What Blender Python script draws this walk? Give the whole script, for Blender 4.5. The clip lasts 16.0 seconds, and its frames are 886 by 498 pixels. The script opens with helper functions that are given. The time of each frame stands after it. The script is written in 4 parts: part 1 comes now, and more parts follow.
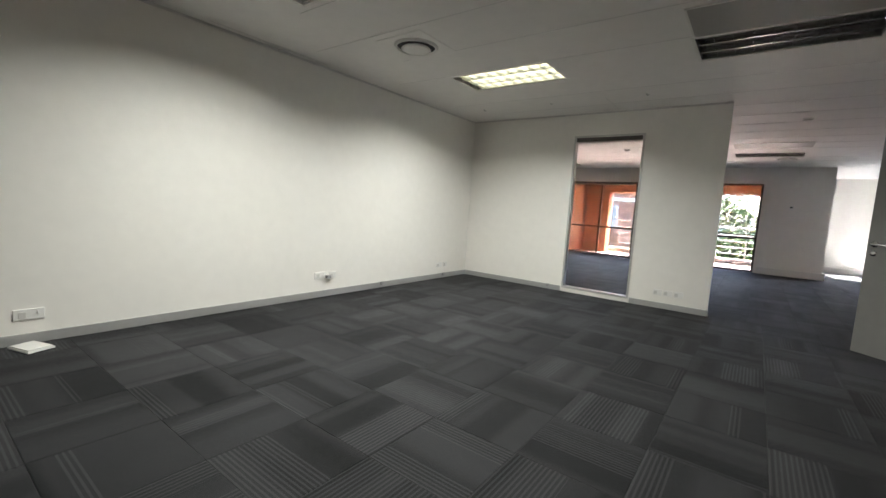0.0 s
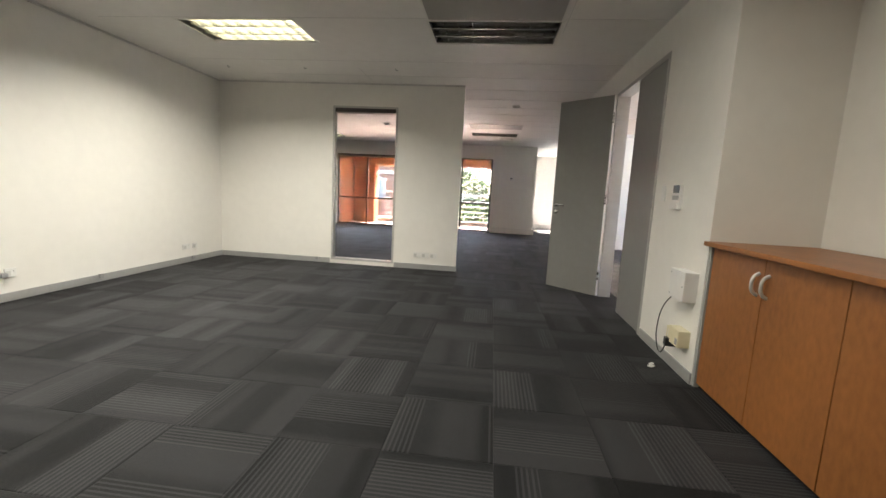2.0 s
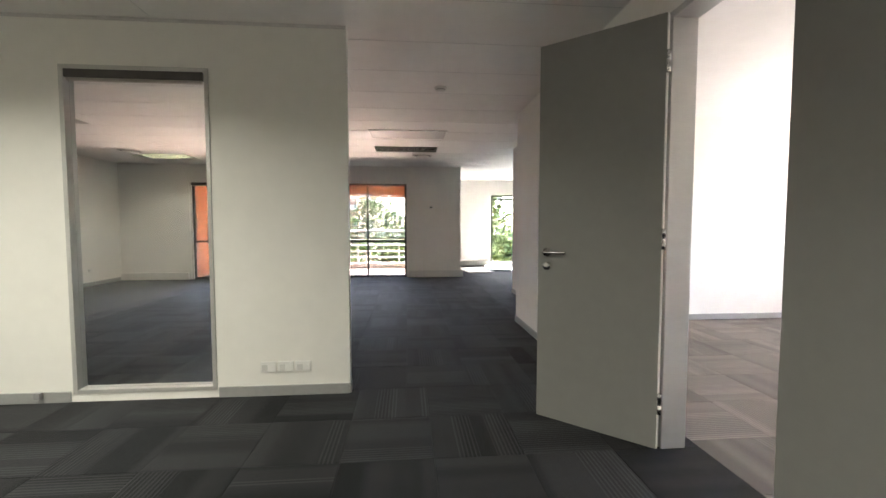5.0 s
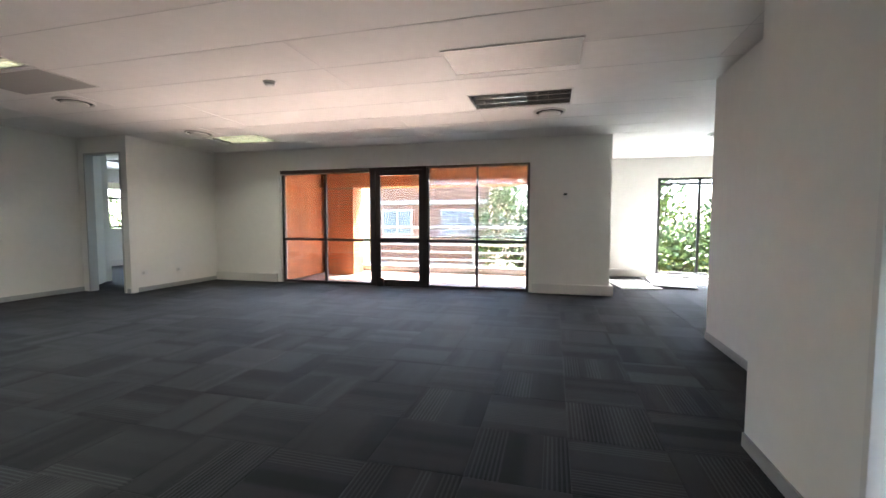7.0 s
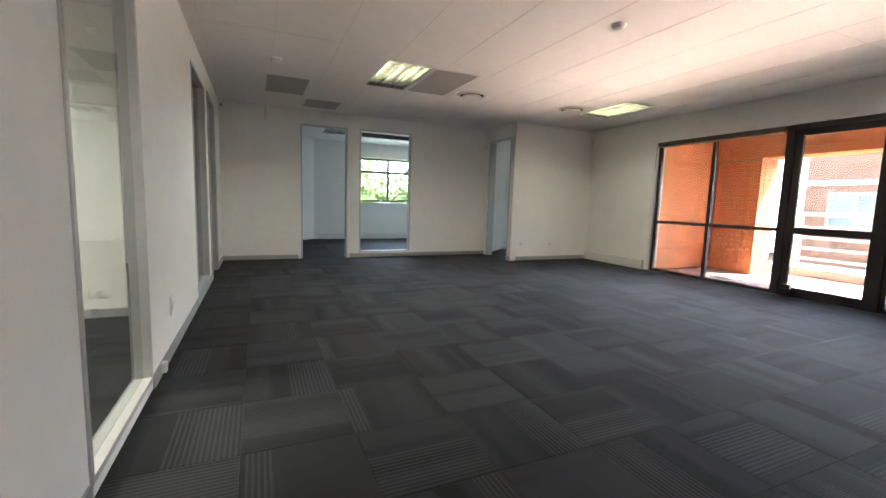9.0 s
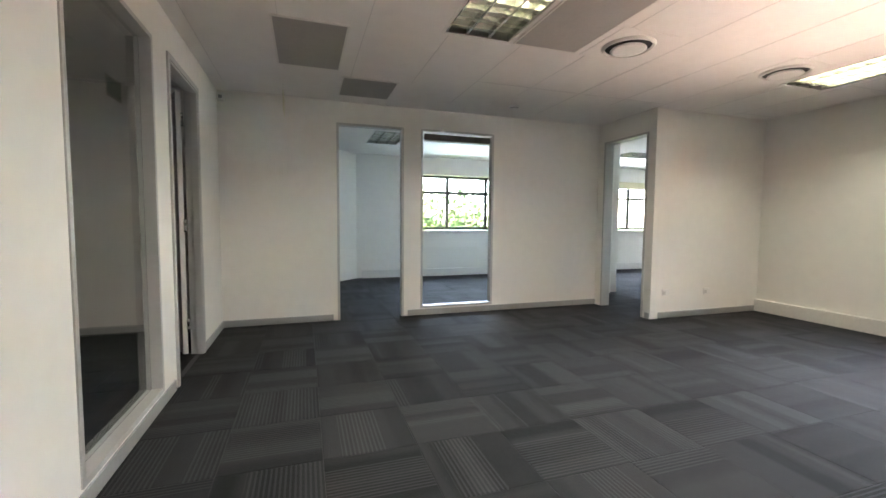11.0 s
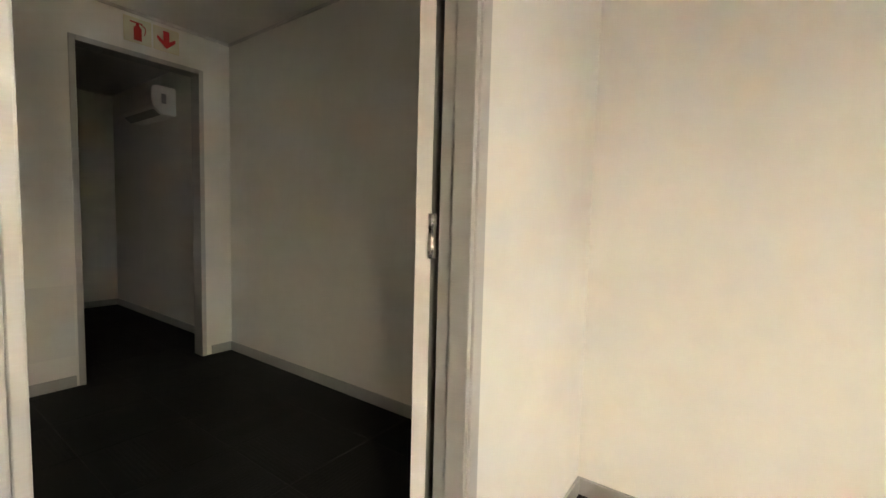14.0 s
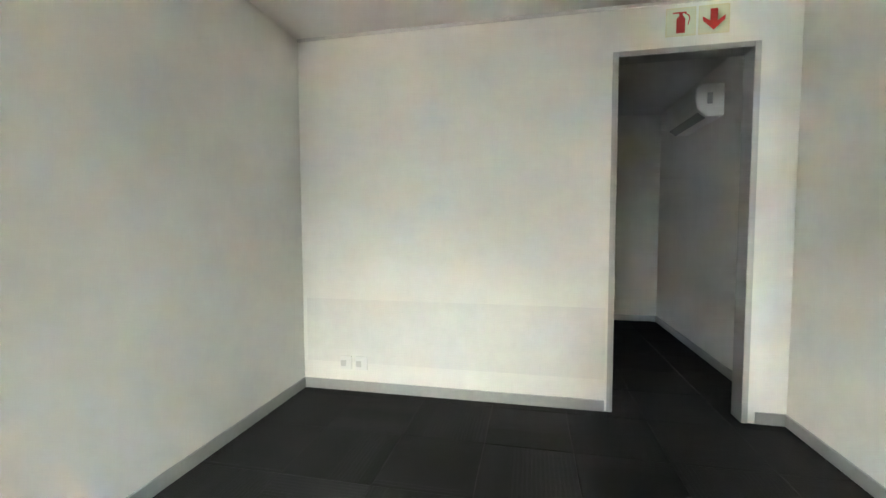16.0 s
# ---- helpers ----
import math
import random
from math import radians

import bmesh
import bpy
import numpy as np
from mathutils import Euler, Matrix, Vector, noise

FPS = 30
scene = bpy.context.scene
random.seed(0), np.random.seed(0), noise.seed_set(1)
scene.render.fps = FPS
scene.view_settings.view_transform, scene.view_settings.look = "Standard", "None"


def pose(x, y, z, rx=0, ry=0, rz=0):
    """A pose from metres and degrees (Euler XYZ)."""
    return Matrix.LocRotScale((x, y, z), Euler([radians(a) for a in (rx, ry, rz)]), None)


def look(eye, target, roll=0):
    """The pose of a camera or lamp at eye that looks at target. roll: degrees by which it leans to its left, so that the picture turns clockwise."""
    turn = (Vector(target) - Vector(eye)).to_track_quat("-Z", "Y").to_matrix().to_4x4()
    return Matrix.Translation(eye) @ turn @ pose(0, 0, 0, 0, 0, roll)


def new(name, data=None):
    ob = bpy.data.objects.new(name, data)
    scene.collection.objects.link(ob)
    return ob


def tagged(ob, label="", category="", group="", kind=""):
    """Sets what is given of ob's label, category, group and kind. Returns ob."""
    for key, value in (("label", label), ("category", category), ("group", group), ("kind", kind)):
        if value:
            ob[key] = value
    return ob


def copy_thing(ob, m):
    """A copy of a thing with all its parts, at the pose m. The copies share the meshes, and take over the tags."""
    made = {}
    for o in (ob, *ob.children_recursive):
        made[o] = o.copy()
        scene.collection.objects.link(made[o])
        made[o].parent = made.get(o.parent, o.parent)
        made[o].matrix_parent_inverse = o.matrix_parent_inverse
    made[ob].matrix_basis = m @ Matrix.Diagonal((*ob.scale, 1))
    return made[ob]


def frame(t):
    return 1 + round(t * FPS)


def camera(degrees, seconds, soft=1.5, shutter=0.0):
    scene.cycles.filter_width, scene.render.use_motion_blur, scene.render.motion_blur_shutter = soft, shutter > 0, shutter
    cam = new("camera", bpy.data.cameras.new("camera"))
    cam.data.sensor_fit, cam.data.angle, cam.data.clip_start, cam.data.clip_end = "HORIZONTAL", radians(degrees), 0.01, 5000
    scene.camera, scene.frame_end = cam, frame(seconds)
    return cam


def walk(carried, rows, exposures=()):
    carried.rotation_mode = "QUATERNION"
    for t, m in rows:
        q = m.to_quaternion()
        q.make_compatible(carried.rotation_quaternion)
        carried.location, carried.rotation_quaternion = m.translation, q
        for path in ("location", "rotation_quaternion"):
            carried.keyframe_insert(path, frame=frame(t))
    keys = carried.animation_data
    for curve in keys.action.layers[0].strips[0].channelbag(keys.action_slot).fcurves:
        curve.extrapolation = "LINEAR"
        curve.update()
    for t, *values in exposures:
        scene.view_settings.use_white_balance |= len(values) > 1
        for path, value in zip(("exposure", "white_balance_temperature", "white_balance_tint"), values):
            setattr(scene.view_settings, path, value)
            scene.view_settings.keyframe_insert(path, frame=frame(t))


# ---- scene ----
cam = camera(93.2, 16.0)
PATH = [
    (0, (0.38, -5.959, 1.13), (-0.805, -4.361, 0.929), 3.7),
    (0.5, (0.436, -5.941, 1.131), (-0.369, -4.133, 0.841), 3.7),
    (1, (0.457, -5.897, 1.102), (-0.071, -3.992, 0.803), 4.0),
    (1.5, (0.478, -5.868, 1.1), (0.129, -3.919, 0.819), 3.5),
    (2, (0.475, -5.856, 1.108), (0.254, -3.886, 0.843), 3.0),
    (2.5, (0.452, -5.772, 1.123), (0.324, -3.791, 0.882), 2.5),
    (3, (0.388, -5.47, 1.143), (0.342, -3.48, 0.944), 2.0),
    (3.5, (0.262, -4.912, 1.15), (0.297, -2.919, 0.986), 1.3),
    (4, (0.246, -4.215, 1.18), (0.365, -2.222, 1.054), 0.6),
    (4.2, (0.276, -3.986, 1.198), (0.424, -1.994, 1.093), 0.4),
    (6.3, (0.669, -1.079, 1.163), (0.846, 0.908, 1.031), -0.1),
    (6.5, (0.726, -0.814, 1.149), (0.779, 1.181, 1.012), 0.2),
    (7, (0.793, -0.279, 1.162), (0.285, 1.651, 1.038), 0.1),
    (7.5, (0.81, 0.077, 1.137), (-0.336, 1.711, 1.008), 0.7),
    (8, (0.835, 0.383, 1.092), (-0.728, 1.619, 0.928), 1.5),
    (8.5, (0.955, 0.648, 1.071), (-0.815, 1.554, 0.859), 1.5),
    (8.7, (0.931, 0.649, 1.067), (-0.867, 1.494, 0.837), 1.8),
    (11, (-1.829, 0.987, 1.176), (-3.724, 1.613, 1.048), 0.4),
    (11.5, (-2.472, 1.02, 1.141), (-4.397, 1.549, 1.025), 0.8),
    (12, (-3.104, 1.06, 1.125), (-5.066, 1.435, 1.037), 0.3),
    (12.5, (-3.706, 1.087, 1.131), (-5.699, 1.23, 1.03), 0.5),
    (13, (-4.298, 1.057, 1.127), (-6.284, 0.865, 0.995), 0.7),
    (13.8, (-5.043, 0.733, 1.179), (-6.776, -0.254, 1.03), 2.3),
    (14, (-5.121, 0.637, 1.169), (-6.746, -0.521, 1.029), 1.5),
    (14.5, (-5.347, 0.307, 1.204), (-6.589, -1.255, 1.066), 1.4),
    (15, (-5.439, 0.008, 1.22), (-6.176, -1.845, 1.071), 1.7),
    (15.5, (-5.467, -0.078, 1.213), (-5.624, -2.066, 1.063), 0.4),
    (16, (-5.455, -0.069, 1.218), (-5.045, -2.023, 1.104), -0.2),
]
EXPOSURES = [(0, 5.4, 5850, 16), (1.5, 5.6, 6250, 18), (4.2, 5.65, 6400, 16), (6.5, 5.65, 5850, 11), (8.5, 5.8, 6100, 11), (11, 6.35, 6300, 13), (12.2, 6.65, 6700, 14), (13, 6.85, 7200, 15),
             (13.8, 7.25, 7600, 15), (14.5, 8.2, 6700, 11), (15.2, 9.25, 6000, 8), (16, 9.25, 6000, 9)]
walk(cam, [(t, look(eye, target, roll)) for t, eye, target, roll in PATH], EXPOSURES)

# ---------------------------------------------------------------- light
SUN_EL, SUN_AZ = radians(56), radians(27)  # azimuth from +y towards +x
world = bpy.data.worlds.new("world")
scene.world = world
world.use_nodes = True
wn = world.node_tree.nodes
sky = wn.new("ShaderNodeTexSky")
sky.sky_type, sky.sun_disc, sky.sun_elevation, sky.sun_rotation = "NISHITA", False, SUN_EL, SUN_AZ
wn["Background"].inputs[1].default_value = 0.15
world.node_tree.links.new(sky.outputs[0], wn["Background"].inputs[0])

sun_data = bpy.data.lights.new("sun", "SUN")
sun_data.energy, sun_data.angle, sun_data.color = 4.0, radians(0.5), (1, 0.95, 0.88)
sun = new("sun", sun_data)
sun_from = Vector((math.sin(SUN_AZ) * math.cos(SUN_EL), math.cos(SUN_AZ) * math.cos(SUN_EL), math.sin(SUN_EL)))
sun.matrix_world = Matrix.Translation((0, 30, 30)) @ sun_from.to_track_quat("Z", "Y").to_matrix().to_4x4()


def area(name, eye, target, sx, sy, watts, color, spread=180):
    d = bpy.data.lights.new(name, "AREA")
    d.shape, d.size, d.size_y, d.energy, d.color, d.spread = "RECTANGLE", sx, sy, watts, color, radians(spread)
    ob = new(name, d)
    ob.matrix_world = look(eye, target)
    return ob


# daylight in the window openings: the part thrown up off the sunlit ground, and the sky's part falling to the floor
UP, SKYC = (1.0, 0.74, 0.58), (0.84, 0.92, 1.0)
area("window_light", (-2.0, 6.83, 0.22), (-2.0, 5.83, 1.06), 4.6, 0.3, 0.9, UP, 58)
area("window_light", (-2.0, 6.83, 1.95), (-2.0, 5.83, 0.90), 4.6, 0.4, 1.6, SKYC, 72)
area("window_light", (3.7, 9.56, 0.35), (3.7, 8.56, 1.5), 1.4, 0.4, 0.22, (0.85, 0.96, 0.95), 75)
area("window_light", (3.7, 9.56, 1.9), (3.7, 8.56, 0.9), 1.4, 0.4, 0.6, SKYC, 72)
area("window_light", (-10.5, 4.45, 1.2), (-9.5, 4.45, 2.2), 2.7, 0.3, 0.3, (0.70, 0.85, 1.0), 70)
area("window_light", (-10.5, 4.45, 2.0), (-9.5, 4.45, 1.0), 2.7, 0.3, 0.65, (0.70, 0.85, 1.0), 72)
area("window_light", (-10.5, 9.8, 1.2), (-9.5, 9.8, 2.2), 5.0, 0.3, 1.3, SKYC, 70)
area("window_light", (-10.5, 9.8, 2.0), (-9.5, 9.8, 1.0), 5.0, 0.3, 1.5, SKYC, 72)
area("window_light", (6.46, -0.4, 1.1), (5.46, -0.4, 2.1), 3.9, 0.3, 2.0, (1.0, 0.86, 0.80), 75)
area("window_light", (6.46, 3.3, 1.1), (5.46, 3.3, 2.1), 1.3, 0.3, 1.0, SKYC, 75)
# fluorescent fittings that are lit
TUBE = (1.0, 0.98, 0.80)
area("tube_light", (-1.96, -1.83, 2.535), (-1.96, -1.83, 0), 1.0, 0.45, 1.45, TUBE, 150)
area("tube_light", (-1.96, -4.27, 2.535), (-1.96, -4.27, 0), 1.0, 0.45, 1.45, TUBE, 150)
# added lamp, never in view, to brighten the room's east side
area("tube_light", (0.38, -4.27, 2.535), (0.38, -4.27, 0), 1.0, 0.45, 0.6, TUBE, 170)
area("tube_light", (-4.06, 2.23, 2.535), (-4.06, 2.23, 0), 0.5, 0.45, 0.62, TUBE, 152)
area("tube_light", (-4.3, 5.79, 2.535), (-4.3, 5.79, 0), 1.0, 0.45, 0.16, TUBE, 130)


# ---------------------------------------------------------------- materials
def mat(name, color, rough=0.6, metal=0.0, vary=0.08, scale=6.0, bump=0.0, bump_scale=200.0, spec=0.5, stretch=(1, 1, 1)):
    """Painted or raw surface: base colour varied at two scales, with fine relief."""
    m = bpy.data.materials.new(name)
    m.use_nodes = True
    n, l = m.node_tree.nodes, m.node_tree.links
    b = n["Principled BSDF"]
    b.inputs["Roughness"].default_value, b.inputs["Metallic"].default_value = rough, metal
    b.inputs["Specular IOR Level"].default_value = spec
    tc, mp = n.new("ShaderNodeTexCoord"), n.new("ShaderNodeMapping")
    mp.inputs["Scale"].default_value = stretch
    l.new(tc.outputs["Object"], mp.inputs[0])
    big, small = n.new("ShaderNodeTexNoise"), n.new("ShaderNodeTexNoise")
    big.inputs["Scale"].default_value, big.inputs["Detail"].default_value = scale * 0.3, 4
    small.inputs["Scale"].default_value, small.inputs["Detail"].default_value = scale * 5, 3
    add = n.new("ShaderNodeMath")
    add.operation = "ADD"
    ramp = n.new("ShaderNodeMapRange")
    ramp.inputs["From Min"].default_value, ramp.inputs["From Max"].default_value = 0.6, 1.4
    ramp.inputs["To Min"].default_value, ramp.inputs["To Max"].default_value = 1 - vary, 1 + vary
    mix = n.new("ShaderNodeVectorMath")
    mix.operation = "SCALE"
    mix.inputs[0].default_value = color
    for t in (big, small):
        l.new(mp.outputs[0], t.inputs["Vector"])
    l.new(big.outputs[0], add.inputs[0]), l.new(small.outputs[0], add.inputs[1])
    l.new(add.outputs[0], ramp.inputs["Value"]), l.new(ramp.outputs[0], mix.inputs["Scale"])
    l.new(mix.outputs[0], b.inputs["Base Color"])
    if bump:
        fine, bp = n.new("ShaderNodeTexNoise"), n.new("ShaderNodeBump")
        fine.inputs["Scale"].default_value, fine.inputs["Detail"].default_value = bump_scale, 2
        bp.inputs["Strength"].default_value, bp.inputs["Distance"].default_value = bump, 0.002
        l.new(mp.outputs[0], fine.inputs["Vector"]), l.new(fine.outputs[0], bp.inputs["Height"])
        l.new(bp.outputs[0], b.inputs["Normal"])
    return m


def glow(name, color, strength):
    m = bpy.data.materials.new(name)
    m.use_nodes = True
    b = m.node_tree.nodes["Principled BSDF"]
    b.inputs["Base Color"].default_value = (*color, 1)
    b.inputs["Emission Color"].default_value = (*color, 1)
    b.inputs["Emission Strength"].default_value = strength
    return m


def glass_mat(name, tint=(0.96, 0.98, 0.97)):
    m = bpy.data.materials.new(name)
    m.use_nodes = True
    b = m.node_tree.nodes["Principled BSDF"]
    b.inputs["Base Color"].default_value = (*tint, 1)
    b.inputs["Roughness"].default_value = 0.0
    b.inputs["Transmission Weight"].default_value = 1.0
    b.inputs["IOR"].default_value = 1.45
    return m


def wood_mat(name):
    m = mat(name, (0.29, 0.112, 0.032), 0.38, vary=0.3, scale=7, stretch=(1, 6, 0.5), bump=0.08, bump_scale=60)
    return m


def carpet_mat(name, dark, light):
    """Loop-pile tile with ribbed bands that run along the tile's own v axis."""
    m = bpy.data.materials.new(name)
    m.use_nodes = True
    n, l = m.node_tree.nodes, m.node_tree.links
    b = n["Principled BSDF"]
    b.inputs["Roughness"].default_value = 0.8
    b.inputs["Specular IOR Level"].default_value = 0.14
    b.inputs["Sheen Weight"].default_value = 0.04
    uv, info, at = n.new("ShaderNodeUVMap"), n.new("ShaderNodeObjectInfo"), n.new("ShaderNodeAttribute")
    uv.uv_map, at.attribute_name = "UVMap", "shade"
    rnd = n.new("ShaderNodeMath")
    rnd.operation = "ADD"
    l.new(info.outputs["Random"], rnd.inputs[0]), l.new(at.outputs["Fac"], rnd.inputs[1])
    sep = n.new("ShaderNodeSeparateXYZ")
    l.new(uv.outputs[0], sep.inputs[0])

    def math_node(op, a, c):
        k = n.new("ShaderNodeMath")
        k.operation = op
        for i, v in enumerate((a, c)):
            if isinstance(v, (int, float)):
                k.inputs[i].default_value = v
            else:
                l.new(v, k.inputs[i])
        return k.outputs[0]

    # broad bands across the tile, different for each tile
    seed = math_node("MULTIPLY", rnd.outputs[0], 37.0)
    comb = n.new("ShaderNodeCombineXYZ")
    l.new(math_node("ADD", math_node("MULTIPLY", sep.outputs[0], 5.0), seed), comb.inputs[0])
    l.new(seed, comb.inputs[1])
    band = n.new("ShaderNodeTexNoise")
    band.inputs["Scale"].default_value, band.inputs["Detail"].default_value = 1.0, 1
    l.new(comb.outputs[0], band.inputs["Vector"])
    bandv = n.new("ShaderNodeMapRange")
    bandv.inputs["From Min"].default_value, bandv.inputs["From Max"].default_value = 0.42, 0.58
    l.new(band.outputs[0], bandv.inputs["Value"])
    # ribs
    rib = math_node("SINE", math_node("MULTIPLY", sep.outputs[0], 6.2832 * 46), 0)
    rib = math_node("GREATER_THAN", rib, 0.25)
    ribmask = n.new("ShaderNodeTexNoise")
    ribmask.inputs["Scale"].default_value, ribmask.inputs["Detail"].default_value = 0.8, 1
    comb2 = n.new("ShaderNodeCombineXYZ")
    l.new(math_node("ADD", math_node("MULTIPLY", sep.outputs[0], 4.0), math_node("MULTIPLY", seed, 1.7)), comb2.inputs[0])
    l.new(math_node("MULTIPLY", seed, 2.3), comb2.inputs[1])
    l.new(comb2.outputs[0], ribmask.inputs["Vector"])
    ribon = math_node("GREATER_THAN", ribmask.outputs[0], 0.52)
    ribs = math_node("MULTIPLY", rib, ribon)
    # yarn and wear
    tc = n.new("ShaderNodeTexCoord")
    geo = n.new("ShaderNodeNewGeometry")
    yarn = n.new("ShaderNodeTexNoise")
    yarn.inputs["Scale"].default_value, yarn.inputs["Detail"].default_value = 260, 2
    l.new(geo.outputs["Position"], yarn.inputs["Vector"])
    wear = n.new("ShaderNodeTexNoise")
    wear.inputs["Scale"].default_value, wear.inputs["Detail"].default_value = 1.3, 5
    l.new(geo.outputs["Position"], wear.inputs["Vector"])
    f = math_node("ADD", math_node("MULTIPLY", bandv.outputs[0], 0.28), math_node("MULTIPLY", ribs, 0.38))
    f = math_node("ADD", f, math_node("MULTIPLY", math_node("FRACT", math_node("MULTIPLY", rnd.outputs[0], 7.31), 0), 0.26))
    f = math_node("ADD", f, math_node("MULTIPLY", math_node("SUBTRACT", yarn.outputs[0], 0.5), 0.7))
    f = math_node("ADD", f, math_node("MULTIPLY", math_node("SUBTRACT", wear.outputs[0], 0.5), 0.5))
    mix = n.new("ShaderNodeMix")
    mix.data_type = "RGBA"
    mix.inputs[6].default_value, mix.inputs[7].default_value = (*dark, 1), (*light, 1)
    l.new(f, mix.inputs[0])
    l.new(mix.outputs[2], b.inputs["Base Color"])
    bp = n.new("ShaderNodeBump")
    bp.inputs["Strength"].default_value, bp.inputs["Distance"].default_value = 0.5, 0.003
    l.new(math_node("ADD", math_node("MULTIPLY", ribs, 0.6), yarn.outputs[0]), bp.inputs["Height"])
    l.new(bp.outputs[0], b.inputs["Normal"])
    return m


def brick_mat(name, color, mortar):
    m = bpy.data.materials.new(name)
    m.use_nodes = True
    n, l = m.node_tree.nodes, m.node_tree.links
    b = n["Principled BSDF"]
    b.inputs["Roughness"].default_value = 0.85
    uv = n.new("ShaderNodeTexCoord")
    tex = n.new("ShaderNodeTexBrick")
    tex.inputs["Scale"].default_value = 1.0
    tex.inputs["Brick Width"].default_value, tex.inputs["Row Height"].default_value = 0.23, 0.085
    tex.inputs["Mortar Size"].default_value = 0.006
    tex.inputs["Color1"].default_value = (*color, 1)
    tex.inputs["Color2"].default_value = (*[c * 0.72 for c in color], 1)
    tex.inputs["Mortar"].default_value = (*mortar, 1)
    sep, comb, add = n.new("ShaderNodeSeparateXYZ"), n.new("ShaderNodeCombineXYZ"), n.new("ShaderNodeMath")
    l.new(uv.outputs["Object"], sep.inputs[0])
    l.new(sep.outputs[0], add.inputs[0]), l.new(sep.outputs[1], add.inputs[1])
    l.new(add.outputs[0], comb.inputs[0]), l.new(sep.outputs[2], comb.inputs[1])
    l.new(comb.outputs[0], tex.inputs["Vector"])
    l.new(tex.outputs["Color"], b.inputs["Base Color"])
    bp = n.new("ShaderNodeBump")
    bp.inputs["Strength"].default_value, bp.inputs["Distance"].default_value, bp.invert = 0.6, 0.008, True
    l.new(tex.outputs["Fac"], bp.inputs["Height"]), l.new(bp.outputs[0], b.inputs["Normal"])
    return m


WALL = mat("wall_paint", (0.82, 0.80, 0.75), 0.55, vary=0.03, scale=2.0, bump=0.12, bump_scale=180)
PATCH = mat("repainted_wall", (0.765, 0.745, 0.705), 0.6, vary=0.04, scale=3.0, bump=0.1, bump_scale=160)
CEIL = mat("ceiling_paint", (0.81, 0.785, 0.755), 0.75, vary=0.035, scale=1.5, bump=0.15, bump_scale=300)
SEAM = mat("ceiling_seam", (0.64, 0.62, 0.6), 0.7)
ALU = mat("satin_aluminium", (0.52, 0.51, 0.49), 0.42, 0.4, vary=0.05, stretch=(1, 1, 12))
SKIRT = mat("grey_skirting", (0.40, 0.40, 0.39), 0.45, 0.3, vary=0.08)
TRUNK = mat("white_trunking", (0.74, 0.72, 0.68), 0.45, vary=0.05)
DARKALU = mat("dark_bronze_aluminium", (0.03, 0.025, 0.025), 0.5, 0.2, vary=0.1)
DOORGREY = mat("grey_door_paint", (0.27, 0.265, 0.255), 0.33, vary=0.05, scale=3, bump=0.04, bump_scale=90)
WOOD = wood_mat("cherry_veneer")
CHROME = mat("brushed_steel", (0.62, 0.61, 0.6), 0.22, 1.0, vary=0.05)
SATIN = mat("satin_nickel", (0.66, 0.64, 0.6), 0.4, 0.5, vary=0.05)
PLASTIC = mat("white_plastic", (0.78, 0.77, 0.74), 0.35, vary=0.03)
IVORY = mat("ivory_plastic", (0.72, 0.66, 0.45), 0.4, vary=0.05)
OUTLET = mat("socket_face", (0.60, 0.59, 0.56), 0.45, vary=0.05)
GREYP = mat("grey_plastic", (0.3, 0.3, 0.3), 0.4, vary=0.05)
BLACK = mat("black_plastic", (0.015, 0.015, 0.016), 0.4, vary=0.1)
SCREEN = mat("display_glass", (0.08, 0.1, 0.1), 0.12, vary=0.1)
GRILLE = mat("perforated_grey", (0.40, 0.385, 0.365), 0.55, 0.2, vary=0.06, bump=0.5, bump_scale=420)
LOUVRE = mat("louvre_aluminium", (0.6, 0.6, 0.58), 0.25, 0.9, vary=0.05)
# near-black that paints the shade inside unlit fittings and diffuser slots; also the slab
VOID = mat("near_black", (0.05, 0.05, 0.052), 0.7)
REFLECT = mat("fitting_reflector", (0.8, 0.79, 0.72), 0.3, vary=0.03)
LIT = glow("lit_tube", (1.0, 0.96, 0.62), 0.13)
RED = mat("red_sign_ink", (0.55, 0.02, 0.02), 0.4, vary=0.03)
SIGNW = mat("photoluminescent_sign", (0.70, 0.68, 0.52), 0.4, vary=0.03)
SIGNG = mat("green_sign_ink", (0.05, 0.22, 0.10), 0.4, vary=0.03)
GLASS = glass_mat("clear_glass")
# dark glass colour lowers the brightness of outside against the raised interior exposure
DIMGLASS = glass_mat("view_dimming_glass", (0.33, 0.318, 0.30))
SLAT = mat("blind_slat", (0.52, 0.49, 0.44), 0.45, 0.1, vary=0.05)
BLINDHEAD = mat("dark_blind_rail", (0.075, 0.07, 0.068), 0.4, 0.3, vary=0.1)
CARPET = carpet_mat("charcoal_carpet", (0.0045, 0.0048, 0.0057), (0.056, 0.0565, 0.060))
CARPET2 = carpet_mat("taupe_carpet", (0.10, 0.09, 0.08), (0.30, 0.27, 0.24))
# the charcoal carpet's pattern in darker tones, for dark room and passage
CARPET3 = carpet_mat("dark_room_carpet", (0.004, 0.004, 0.004), (0.014, 0.014, 0.0145))
BRICK = brick_mat("red_brick", (0.46, 0.165, 0.07), (0.42, 0.30, 0.2))
BRICKFAR = brick_mat("brown_brick", (0.25, 0.115, 0.07), (0.28, 0.2, 0.15))
# orange brick with the sun's bounce in the balcony put into its colour
ORANGE_LIT = brick_mat("bounce_lit_orange_brick", (0.66, 0.235, 0.085), (0.55, 0.27, 0.14))
